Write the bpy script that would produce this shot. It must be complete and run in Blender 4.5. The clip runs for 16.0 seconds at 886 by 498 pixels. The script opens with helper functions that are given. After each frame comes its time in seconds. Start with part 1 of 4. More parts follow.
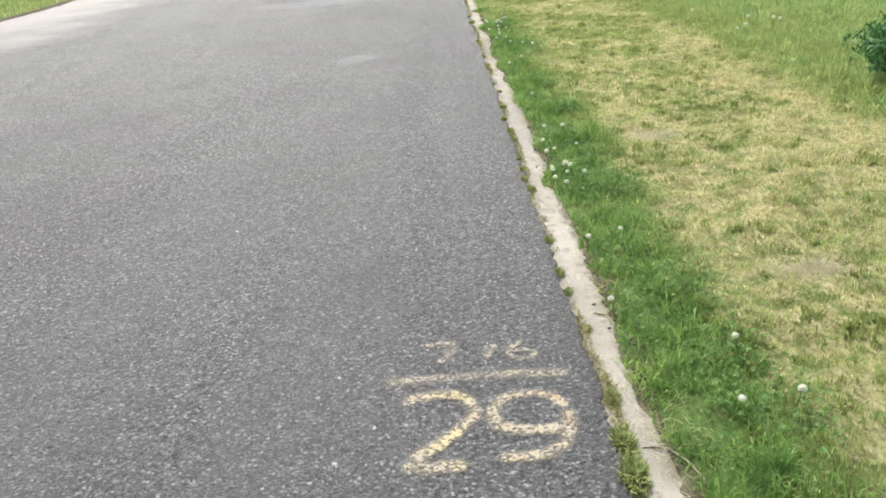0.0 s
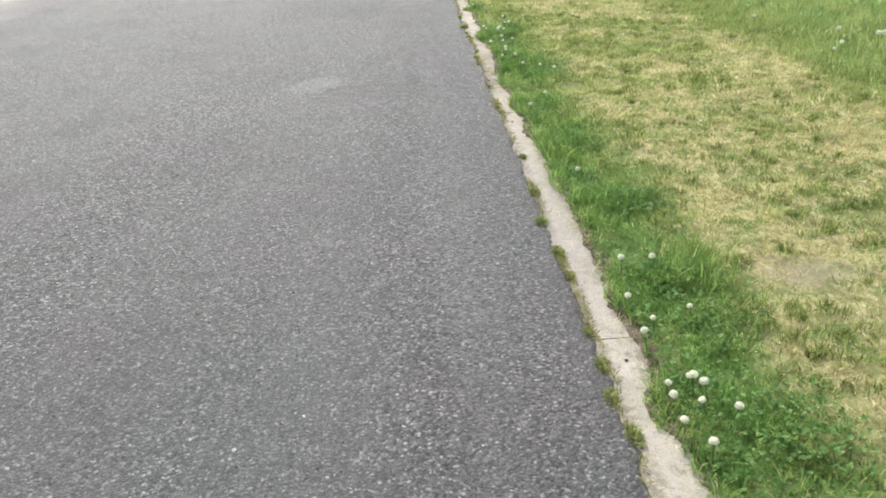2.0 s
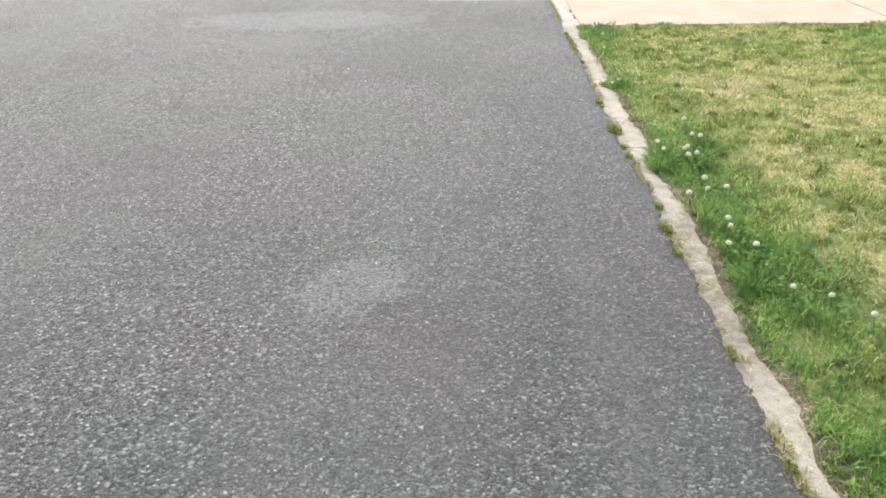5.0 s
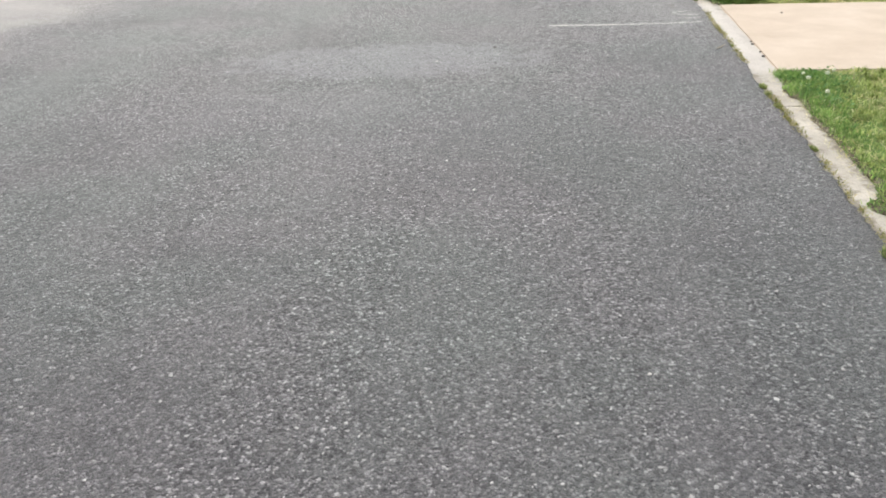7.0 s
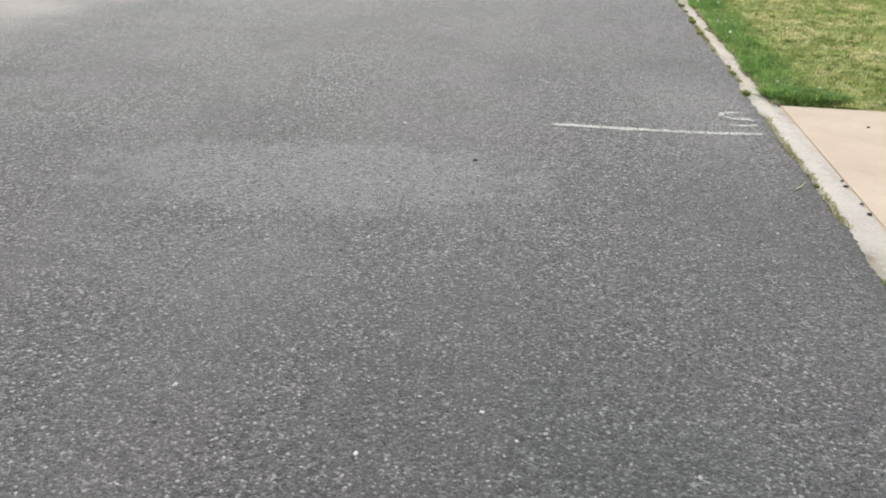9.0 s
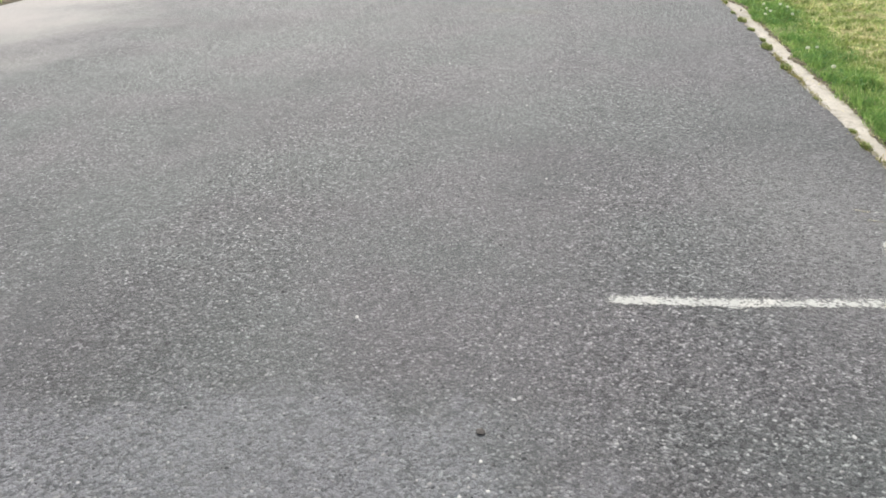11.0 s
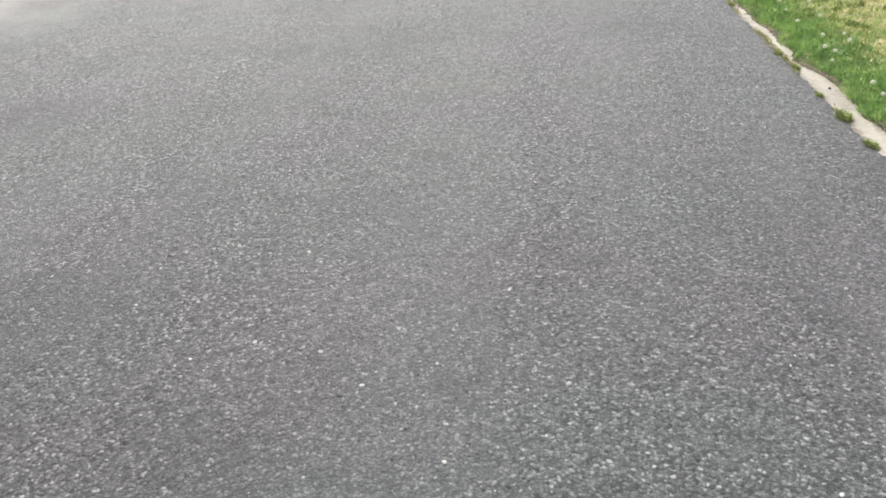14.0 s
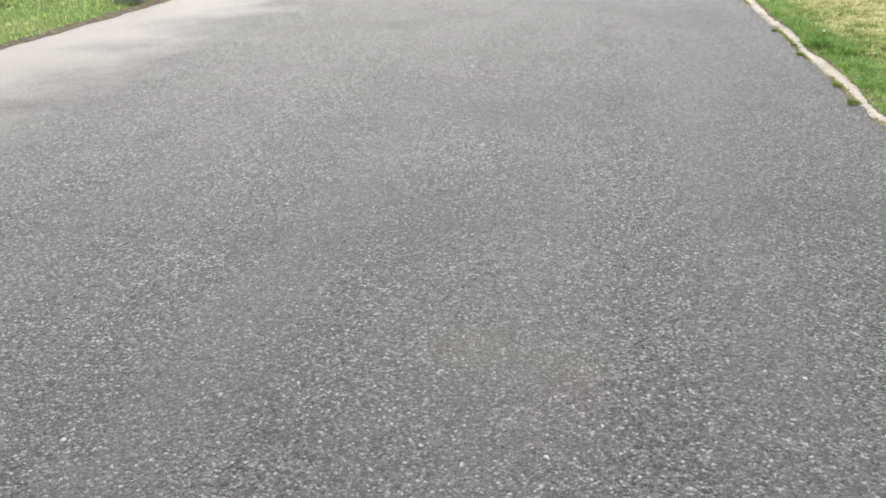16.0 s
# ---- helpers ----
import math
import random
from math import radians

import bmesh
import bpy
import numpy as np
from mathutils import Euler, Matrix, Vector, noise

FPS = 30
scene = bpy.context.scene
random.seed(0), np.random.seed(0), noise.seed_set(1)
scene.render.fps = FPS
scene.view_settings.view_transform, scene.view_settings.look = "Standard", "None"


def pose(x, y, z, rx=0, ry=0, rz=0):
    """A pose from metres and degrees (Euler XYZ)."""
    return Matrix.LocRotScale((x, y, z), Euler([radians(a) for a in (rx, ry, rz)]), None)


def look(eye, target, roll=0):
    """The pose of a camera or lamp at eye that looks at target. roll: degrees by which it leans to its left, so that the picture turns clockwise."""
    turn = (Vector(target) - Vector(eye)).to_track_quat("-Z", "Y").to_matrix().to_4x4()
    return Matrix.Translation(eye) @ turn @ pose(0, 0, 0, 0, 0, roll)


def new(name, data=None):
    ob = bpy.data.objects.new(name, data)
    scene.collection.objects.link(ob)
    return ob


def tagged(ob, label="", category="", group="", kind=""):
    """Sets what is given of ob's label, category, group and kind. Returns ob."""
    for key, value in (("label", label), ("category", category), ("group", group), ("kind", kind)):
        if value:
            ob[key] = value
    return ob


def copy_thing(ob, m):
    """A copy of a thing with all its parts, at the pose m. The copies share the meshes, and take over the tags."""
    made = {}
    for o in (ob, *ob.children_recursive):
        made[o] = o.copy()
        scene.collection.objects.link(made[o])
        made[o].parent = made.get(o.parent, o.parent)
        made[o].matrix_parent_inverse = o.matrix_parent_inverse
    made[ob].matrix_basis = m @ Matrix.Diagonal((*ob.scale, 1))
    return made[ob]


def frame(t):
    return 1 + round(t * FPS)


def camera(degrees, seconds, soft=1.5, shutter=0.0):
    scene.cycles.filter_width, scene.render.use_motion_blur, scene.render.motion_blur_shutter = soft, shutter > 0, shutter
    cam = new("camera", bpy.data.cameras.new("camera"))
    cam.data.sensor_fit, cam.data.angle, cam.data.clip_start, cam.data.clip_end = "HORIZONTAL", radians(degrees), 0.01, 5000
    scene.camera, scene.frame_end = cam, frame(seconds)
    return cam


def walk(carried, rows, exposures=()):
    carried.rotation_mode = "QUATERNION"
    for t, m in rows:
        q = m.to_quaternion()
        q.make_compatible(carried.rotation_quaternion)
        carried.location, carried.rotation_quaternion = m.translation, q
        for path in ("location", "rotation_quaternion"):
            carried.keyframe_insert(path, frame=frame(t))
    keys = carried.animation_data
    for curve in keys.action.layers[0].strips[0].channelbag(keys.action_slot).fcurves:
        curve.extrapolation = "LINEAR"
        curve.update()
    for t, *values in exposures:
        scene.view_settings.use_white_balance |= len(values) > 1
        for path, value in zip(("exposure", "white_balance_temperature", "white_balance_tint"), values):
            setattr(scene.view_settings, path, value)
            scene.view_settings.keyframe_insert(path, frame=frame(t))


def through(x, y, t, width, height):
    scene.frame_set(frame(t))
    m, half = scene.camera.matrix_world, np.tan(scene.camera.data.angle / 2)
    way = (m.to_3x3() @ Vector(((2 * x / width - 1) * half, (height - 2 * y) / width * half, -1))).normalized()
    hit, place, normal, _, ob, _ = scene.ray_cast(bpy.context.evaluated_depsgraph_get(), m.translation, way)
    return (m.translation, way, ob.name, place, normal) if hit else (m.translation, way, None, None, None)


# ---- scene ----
cam = camera(56.9, 16.0, soft=1.75)
PATH = [
    (0, (-0.021, 0.22, 1.475), (-0.046, 2.057, 0.685), -4.2),
    (0.5, (-0.098, 0.783, 1.487), (-0.114, 2.603, 0.658), -6.3),
    (1, (-0.076, 1.426, 1.463), (-0.093, 3.229, 0.597), -6.9),
    (1.5, (-0.069, 1.986, 1.462), (-0.08, 3.793, 0.607), -4.8),
    (1.7, (-0.086, 2.214, 1.484), (-0.078, 4.019, 0.625), -4.7),
    (2, (-0.113, 2.551, 1.472), (-0.076, 4.359, 0.619), -3.7),
    (2.5, (-0.178, 3.126, 1.463), (-0.227, 4.935, 0.612), -3.9),
    (3, (-0.269, 3.638, 1.459), (-0.388, 5.449, 0.618), -5.6),
    (3.2, (-0.295, 3.901, 1.472), (-0.407, 5.711, 0.628), -6.0),
    (5.3, (-0.479, 6.414, 1.461), (-0.552, 8.208, 0.58), 0.3),
    (5.5, (-0.512, 6.669, 1.442), (-0.615, 8.455, 0.548), -0.2),
    (5.7, (-0.544, 6.905, 1.453), (-0.659, 8.689, 0.558), -0.5),
    (6, (-0.58, 7.222, 1.461), (-0.724, 9.0, 0.557), -1.3),
    (6.2, (-0.621, 7.427, 1.449), (-0.793, 9.196, 0.535), -1.4),
    (6.5, (-0.707, 7.816, 1.449), (-0.966, 9.583, 0.548), -1.9),
    (6.8, (-0.772, 8.128, 1.427), (-1.069, 9.887, 0.524), -2.3),
    (7, (-0.835, 8.398, 1.443), (-1.101, 10.164, 0.543), -2.3),
    (7.2, (-0.854, 8.603, 1.462), (-1.08, 10.378, 0.571), -1.9),
    (7.5, (-0.867, 8.902, 1.441), (-1.065, 10.682, 0.552), -1.3),
    (8, (-0.867, 9.502, 1.449), (-1.093, 11.285, 0.571), -0.3),
    (8.5, (-0.923, 10.067, 1.444), (-1.138, 11.854, 0.573), 1.3),
    (8.7, (-0.928, 10.238, 1.441), (-1.153, 12.029, 0.579), 2.2),
    (10.8, (-1.11, 12.595, 1.436), (-1.419, 14.37, 0.565), -1.6),
    (11, (-1.117, 12.826, 1.45), (-1.394, 14.601, 0.571), -2.2),
    (11.5, (-1.143, 13.427, 1.401), (-1.397, 15.198, 0.508), -2.3),
    (12, (-1.167, 13.992, 1.416), (-1.436, 15.765, 0.529), -1.4),
    (12.5, (-1.169, 14.513, 1.428), (-1.429, 16.285, 0.538), -1.5),
    (13, (-1.084, 15.129, 1.421), (-1.351, 16.897, 0.526), -2.1),
    (13.3, (-1.066, 15.457, 1.434), (-1.317, 17.219, 0.522), -2.5),
    (13.5, (-1.083, 15.722, 1.42), (-1.309, 17.489, 0.511), -2.2),
    (13.8, (-1.091, 16.031, 1.409), (-1.306, 17.802, 0.504), -2.1),
    (14, (-1.111, 16.256, 1.418), (-1.337, 18.013, 0.49), -2.6),
    (14.5, (-1.164, 16.867, 1.449), (-1.471, 18.61, 0.516), -2.4),
    (14.7, (-1.208, 17.117, 1.439), (-1.533, 18.858, 0.511), -2.0),
    (15, (-1.232, 17.464, 1.478), (-1.547, 19.206, 0.549), -2.6),
    (15.5, (-1.274, 18.032, 1.482), (-1.6, 19.795, 0.598), -2.1),
    (16, (-1.373, 18.657, 1.499), (-1.716, 20.446, 0.673), -1.9),
]
walk(cam, [(t, look(eye, target, roll)) for t, eye, target, roll in PATH],
     [(0, 0.52), (0.5, 0.44), (1.5, 0.50), (3.0, 0.49), (5.5, 0.58), (6.5, 0.50), (7.0, 0.40), (7.6, 0.46), (8.0, 0.46), (8.6, 0.22), (10.8, 0.41), (12.0, 0.48), (13.0, 0.43), (14, 0.53), (15, 0.52), (16, 0.53)])

# ---- light: bright, thinly clouded day ----
SUN_EL, SUN_AZ = radians(51), radians(-18)
world = bpy.data.worlds.new("sky")
scene.world = world
world.use_nodes = True
wn = world.node_tree
sky = wn.nodes.new("ShaderNodeTexSky")
sky.sky_type, sky.sun_disc = "NISHITA", False
sky.sun_elevation, sky.sun_rotation = SUN_EL, SUN_AZ
sky.air_density, sky.dust_density, sky.ozone_density = 1.0, 4.0, 0.6
thin = wn.nodes.new("ShaderNodeHueSaturation")
thin.inputs["Saturation"].default_value = 0.5
wn.links.new(sky.outputs[0], thin.inputs["Color"])
wn.links.new(thin.outputs[0], wn.nodes["Background"].inputs[0])
wn.nodes["Background"].inputs[1].default_value = 0.15
lamp = bpy.data.lights.new("sun", "SUN")
lamp.energy, lamp.angle, lamp.color = 2.0, radians(14), (1.0, 0.985, 0.91)
sun = new("sun", lamp)
sun_dir = Vector((math.sin(SUN_AZ) * math.cos(SUN_EL), math.cos(SUN_AZ) * math.cos(SUN_EL), math.sin(SUN_EL)))
sun.matrix_world = look(sun_dir * 60, (0, 0, 0))


# ---- materials ----
class Nodes:
    """Short hand for a node tree."""

    def __init__(self, name, rough=0.85, spec=0.3):
        self.mat = bpy.data.materials.new(name)
        self.mat.use_nodes = True
        self.t = self.mat.node_tree
        self.b = self.t.nodes["Principled BSDF"]
        self.b.inputs["Roughness"].default_value = rough
        self.b.inputs["Specular IOR Level"].default_value = spec
        self.pos = self.t.nodes.new("ShaderNodeNewGeometry")

    def put(self, socket, v):
        if isinstance(v, bpy.types.NodeSocket):
            self.t.links.new(v, socket)
        else:
            socket.default_value = v

    def place(self, scale=(1, 1, 1), move=(0, 0, 0)):
        n = self.t.nodes.new("ShaderNodeMapping")
        self.t.links.new(self.pos.outputs["Position"], n.inputs[0])
        n.inputs["Scale"].default_value, n.inputs["Location"].default_value = scale, move
        return n.outputs[0]

    def noise(self, scale, detail=3.0, rough=0.55, at=None):
        n = self.t.nodes.new("ShaderNodeTexNoise")
        self.put(n.inputs["Vector"], at or self.pos.outputs["Position"])
        n.inputs["Scale"].default_value, n.inputs["Detail"].default_value, n.inputs["Roughness"].default_value = scale, detail, rough
        return n.outputs["Fac"]

    def cells(self, scale, at=None):
        n = self.t.nodes.new("ShaderNodeTexVoronoi")
        self.put(n.inputs["Vector"], at or self.pos.outputs["Position"])
        n.inputs["Scale"].default_value = scale
        sep = self.t.nodes.new("ShaderNodeSeparateColor")
        self.t.links.new(n.outputs["Color"], sep.inputs[0])
        return n.outputs["Distance"], sep.outputs[0], sep.outputs[1]

    def ramp(self, fac, stops):
        n = self.t.nodes.new("ShaderNodeValToRGB")
        self.put(n.inputs[0], fac)
        e = n.color_ramp.elements
        while len(e) < len(stops):
            e.new(0.5)
        for el, (p, c) in zip(e, stops):
            el.position = p
            el.color = (*c, 1) if isinstance(c, tuple) else (c, c, c, 1)
        return n.outputs[0]

    def span(self, v, a, b, c=0.0, d=1.0, smooth=True):
        n = self.t.nodes.new("ShaderNodeMapRange")
        n.interpolation_type = "SMOOTHSTEP" if smooth else "LINEAR"
        for k, x in zip(range(5), (v, a, b, c, d)):
            self.put(n.inputs[k], x)
        return n.outputs[0]

    def mix(self, fac, a, b, kind="MIX"):
        n = self.t.nodes.new("ShaderNodeMix")
        n.data_type, n.blend_type = "RGBA", kind
        self.put(n.inputs[0], fac)
        for k, v in ((6, a), (7, b)):
            self.put(n.inputs[k], (*v, 1) if isinstance(v, tuple) else v)
        return n.outputs[2]

    def math(self, op, a, b=0.0):
        n = self.t.nodes.new("ShaderNodeMath")
        n.operation = op
        self.put(n.inputs[0], a)
        self.put(n.inputs[1], b)
        return n.outputs[0]

    def axis(self, k):
        n = self.t.nodes.new("ShaderNodeSeparateXYZ")
        self.t.links.new(self.pos.outputs["Position"], n.inputs[0])
        return n.outputs[k]

    def colour(self, v):
        self.put(self.b.inputs["Base Color"], (*v, 1) if isinstance(v, tuple) else v)
        return self

    def bump(self, height, depth, strength=1.0):
        n = self.t.nodes.new("ShaderNodeBump")
        n.inputs["Strength"].default_value, n.inputs["Distance"].default_value = strength, depth
        self.t.links.new(height, n.inputs["Height"])
        self.t.links.new(n.outputs[0], self.b.inputs["Normal"])
        return self


def oval(m, cx, cy, rx, ry, turn, soft):
    """1 inside a ragged oval stain, 0 outside."""
    n = m.t.nodes.new("ShaderNodeMapping")
    n.vector_type = "TEXTURE"
    m.t.links.new(m.pos.outputs["Position"], n.inputs[0])
    n.inputs["Location"].default_value, n.inputs["Scale"].default_value = (cx, cy, 0), (rx, ry, 1)
    n.inputs["Rotation"].default_value = (0, 0, radians(turn))
    ln = m.t.nodes.new("ShaderNodeVectorMath")
    ln.operation = "LENGTH"
    m.t.links.new(n.outputs[0], ln.inputs[0])
    rag = m.math("ADD", ln.outputs["Value"], m.span(m.noise(2.2 / min(rx, ry), 4), 0.25, 0.75, -0.35, 0.35, False))
    return m.span(rag, 1.0 + soft, 1.0 - soft)


def asphalt_material():
    m = Nodes("asphalt", 0.66, 0.6)
    wn_ = m.t.nodes.new("ShaderNodeTexNoise")
    m.t.links.new(m.pos.outputs["Position"], wn_.inputs["Vector"])
    wn_.inputs["Scale"].default_value, wn_.inputs["Detail"].default_value = 130, 3
    mv = m.t.nodes.new("ShaderNodeVectorMath")
    mv.operation = "MULTIPLY_ADD"
    m.t.links.new(wn_.outputs["Color"], mv.inputs[0])
    mv.inputs[1].default_value = (0.014, 0.014, 0.014)
    m.t.links.new(m.pos.outputs["Position"], mv.inputs[2])
    bent = mv.outputs[0]
    d1, r1, g1 = m.cells(100, bent)
    d2, r2, g2 = m.cells(270, bent)
    d3, r3, g3 = m.cells(60, bent)
    stone = m.ramp(r1, [(0.0, (0.016, 0.017, 0.017)), (0.35, (0.085, 0.086, 0.086)), (0.6, (0.168, 0.169, 0.168)), (0.8, (0.28, 0.281, 0.278)), (0.92, (0.41, 0.41, 0.402)), (1.0, (0.66, 0.655, 0.64))])
    fine = m.ramp(r2, [(0.0, (0.045, 0.045, 0.048)), (0.5, (0.148, 0.148, 0.149)), (0.85, (0.21, 0.21, 0.207)), (1.0, (0.32, 0.316, 0.31))])
    col = m.mix(m.span(g1, 0.5, 0.75, 0.0, 0.85), stone, fine)
    col = m.mix(m.math("MULTIPLY", m.span(r3, 0.86, 0.9), m.span(d3, 0.5, 0.3, 0.0, 0.6)), col, (0.27, 0.265, 0.255))
    col = m.mix(m.math("MULTIPLY", m.span(r3, 0.16, 0.1), m.span(d3, 0.5, 0.3, 0.0, 0.5)), col, (0.035, 0.035, 0.036))
    # worn wheel lanes and drifts of dust
    lane = m.noise(1.0, 3, 0.5, m.place((1.6, 0.10, 1)))
    col = m.mix(m.span(lane, 0.38, 0.66, 0.0, 0.52), col, (0.205, 0.205, 0.203))
    drift = m.noise(0.55, 5, 0.6)
    col = m.mix(m.span(drift, 0.45, 0.68, 0.0, 0.45), col, (0.088, 0.089, 0.09))
    blot = m.noise(1.7, 5, 0.7, m.place((1, 0.8, 1), (2, 5, 0)))
    col = m.mix(m.span(blot, 0.54, 0.68, 0.0, 0.3), col, (0.21, 0.21, 0.208))
    col = m.mix(m.span(blot, 0.46, 0.33, 0.0, 0.34), col, (0.075, 0.075, 0.078))
    mott = m.noise(5.5, 5, 0.65)
    col = m.mix(m.span(mott, 0.5, 0.75, 0.0, 0.3), col, (0.155, 0.152, 0.148))
    clot = m.noise(17, 4, 0.7)
    col = m.mix(m.span(clot, 0.50, 0.66, 0.0, 0.28), col, (0.055, 0.056, 0.056))
    col = m.mix(m.span(clot, 0.47, 0.32, 0.0, 0.28), col, (0.205, 0.206, 0.202))
    # gaps between stones darkened: their shade is put into the colour
    col = m.mix(m.span(d1, 0.40, 0.60, 0.0, 0.42), col, (0.03, 0.031, 0.031))
    tint = m.noise(0.9, 2, 0.5, m.place((1, 1, 1), (7, 3, 0)))
    col = m.mix(0.55, col, m.mix(m.span(tint, 0.35, 0.65), (0.51, 0.468, 0.495), (0.445, 0.495, 0.468)), "OVERLAY")
    # pale stains
    a = oval(m, -0.88, 8.75, 0.17, 0.26, -38, 0.28)
    b = oval(m, -2.10, 14.25, 1.02, 0.48, 8, 0.3)
    c = oval(m, -2.3, 13.2, 0.5, 0.3, 0, 0.5)
    e = oval(m, 0.0, 16.05, 0.42, 0.85, 0, 0.7)
    f = oval(m, 0.02, 6.8, 0.11, 2.7, 0, 0.7)
    speck = m.span(r1, 0.15, 0.6, 0.35, 1.0)
    for k, amt, shade in ((a, 0.6, (0.30, 0.30, 0.305)), (b, 0.52, (0.30, 0.30, 0.32)), (c, 0.3, (0.25, 0.24, 0.245)), (e, 0.5, (0.30, 0.295, 0.285)), (f, 0.42, (0.23, 0.23, 0.225))):
        col = m.mix(m.math("MULTIPLY", m.math("MULTIPLY", k, amt), speck), col, shade)
    # darker ragged ovals in the asphalt tone, and faint spills
    for k, amt, shade in ((oval(m, 0.12, 8.9, 0.55, 2.6, 0, 0.6), 0.46, (0.075, 0.074, 0.078)), (oval(m, 0.05, 17.6, 0.5, 0.9, 0, 0.7), 0.12, (0.09, 0.088, 0.085)), (oval(m, -2.2, 12.9, 1.3, 0.55, 0, 0.7), 0.24, (0.115, 0.105, 0.13)),
                          (oval(m, -1.75, 21.1, 0.16, 0.12, 0, 0.8), 0.35, (0.19, 0.17, 0.125)), (oval(m, -1.40, 21.0, 0.11, 0.14, 0, 0.8), 0.3, (0.19, 0.17, 0.125))):
        col = m.mix(m.math("MULTIPLY", m.math("MULTIPLY", k, amt), m.span(r1, 0.2, 0.9, 1.0, 0.45)), col, shade)
    # paler towards the far left edge of the carriageway
    x = m.axis(0)
    left_pale = m.span(m.math("ADD", x, m.span(m.noise(0.8, 4), 0.3, 0.7, -0.5, 0.5, False)), -5.0, -7.1, 0.0, 0.88)
    col = m.mix(left_pale, col, (0.46, 0.425, 0.39))
    # darker asphalt towards the kerb edge
    edge_dark = m.span(m.math("ADD", x, m.span(m.noise(1.3, 4), 0.3, 0.7, -0.5, 0.5, False)), -1.5, 0.1, 0.0, 0.12)
    col = m.mix(edge_dark, col, m.mix(r1, (0.035, 0.036, 0.036), (0.13, 0.132, 0.13)))
    # dark seam and grit beside the kerb
    seam = m.span(m.math("ADD", x, m.span(m.noise(9, 4), 0.3, 0.7, -0.05, 0.05, False)), 0.30, 0.42, 0.0, 0.45)
    col = m.mix(seam, col, (0.085, 0.08, 0.078))
    m.colour(col)
    h = m.math("ADD", m.math("MULTIPLY", d1, -1.0), m.math("MULTIPLY", r1, 0.7))
    h = m.math("ADD", h, m.math("MULTIPLY", d2, -0.4))
    h = m.math("ADD", h, m.noise(160, 4, 0.7))
    m.bump(h, 0.0068, 1.0)
    m.put(m.b.inputs["Roughness"], m.span(r1, 0, 1, 0.66, 0.44, False))
    return m.mat


def concrete_material(name, dark, mid, light, grit=0.35):
    m = Nodes(name, 0.86, 0.25)
    big = m.noise(2.3, 5, 0.6)
    col = m.ramp(big, [(0.25, dark), (0.5, mid), (0.75, light)])
    d, r, g = m.cells(240)
    col = m.mix(m.span(r, 0.75, 1.0, 0, grit), col, tuple(v * 0.5 for v in mid))
    pit = m.noise(38, 4, 0.7)
    col = m.mix(m.span(pit, 0.56, 0.72, 0, grit * 1.5), col, tuple(v * 0.45 for v in dark))
    m.colour(col).bump(m.math("ADD", m.noise(60, 5, 0.7), m.math("MULTIPLY", d, -0.5)), 0.003, 0.7)
    return m.mat


def soil_material():
    m = Nodes("dry_soil", 0.95, 0.1)
    col = m.ramp(m.noise(14, 6, 0.65), [(0.3, (0.04, 0.034, 0.024)), (0.5, (0.13, 0.112, 0.08)), (0.72, (0.27, 0.24, 0.18))])
    d, r, g = m.cells(150)
    col = m.mix(m.span(r, 0.8, 1.0, 0, 0.5), col, (0.32, 0.27, 0.19))
    m.colour(col).bump(m.noise(70, 6, 0.7), 0.008, 0.9)
    return m.mat


def turf_material():
    """Thatch and earth under the blades."""
    m = Nodes("turf", 0.95, 0.08)
    straw = m.ramp(m.noise(45, 5, 0.7, m.place((1, 0.45, 1))), [(0.3, (0.17, 0.15, 0.07)), (0.5, (0.44, 0.40, 0.205)), (0.7, (0.64, 0.59, 0.36))])
    green = m.ramp(m.noise(60, 5, 0.7, m.place((1, 0.5, 1), (3, 1, 0))), [(0.3, (0.08, 0.135, 0.04)), (0.55, (0.16, 0.25, 0.078)), (0.75, (0.27, 0.35, 0.13))])
    x, y = m.axis(0), m.axis(1)
    wob = m.span(m.noise(2.6, 5, 0.62), 0.3, 0.7, -0.5, 0.5, False)
    xx = m.math("ADD", x, m.math("MULTIPLY", wob, 0.3))
    strip = m.span(xx, 0.86, 1.1, 1.0, 0.0)
    rough_ = m.span(xx, 2.55, 2.95)
    left = m.span(x, -7.0, -7.9)
    g = m.math("MAXIMUM", m.math("MAXIMUM", strip, rough_), left)
    g = m.math("MAXIMUM", g, m.span(m.math("ADD", m.noise(7, 5, 0.6), m.span(y, 8.5, 10.5, 0.0, 0.04)), 0.5, 0.62, 0.0, 0.8))
    col = m.mix(g, straw, green)
    col = m.mix(m.span(m.noise(0.7, 6, 0.65), 0.48, 0.66, 0.0, 0.5), col, straw)
    col = m.mix(m.span(m.noise(1.6, 5, 0.65, m.place((1, 1, 1), (9, 4, 0))), 0.5, 0.7, 0.0, 0.45), col, (0.085, 0.155, 0.045))
    # dark olive patches, with the shade among tufts painted in
    col = m.mix(m.span(m.noise(6.5, 4, 0.65, m.place((1, 1, 0))), 0.5, 0.64, 0.0, 0.55), col, (0.15, 0.155, 0.06))
    bare = m.math("MAXIMUM", oval(m, 1.42, 3.2, 0.18, 0.1, 10, 0.7), oval(m, 1.32, 5.2, 0.16, 0.12, -10, 0.7))
    bare = m.math("MAXIMUM", bare, oval(m, 1.35, 11.6, 0.16, 0.2, 0, 0.7))
    col = m.mix(m.math("MULTIPLY", bare, 0.6), col, (0.36, 0.31, 0.23))
    m.colour(col).bump(m.noise(90, 5, 0.75), 0.012, 0.9)
    return m.mat


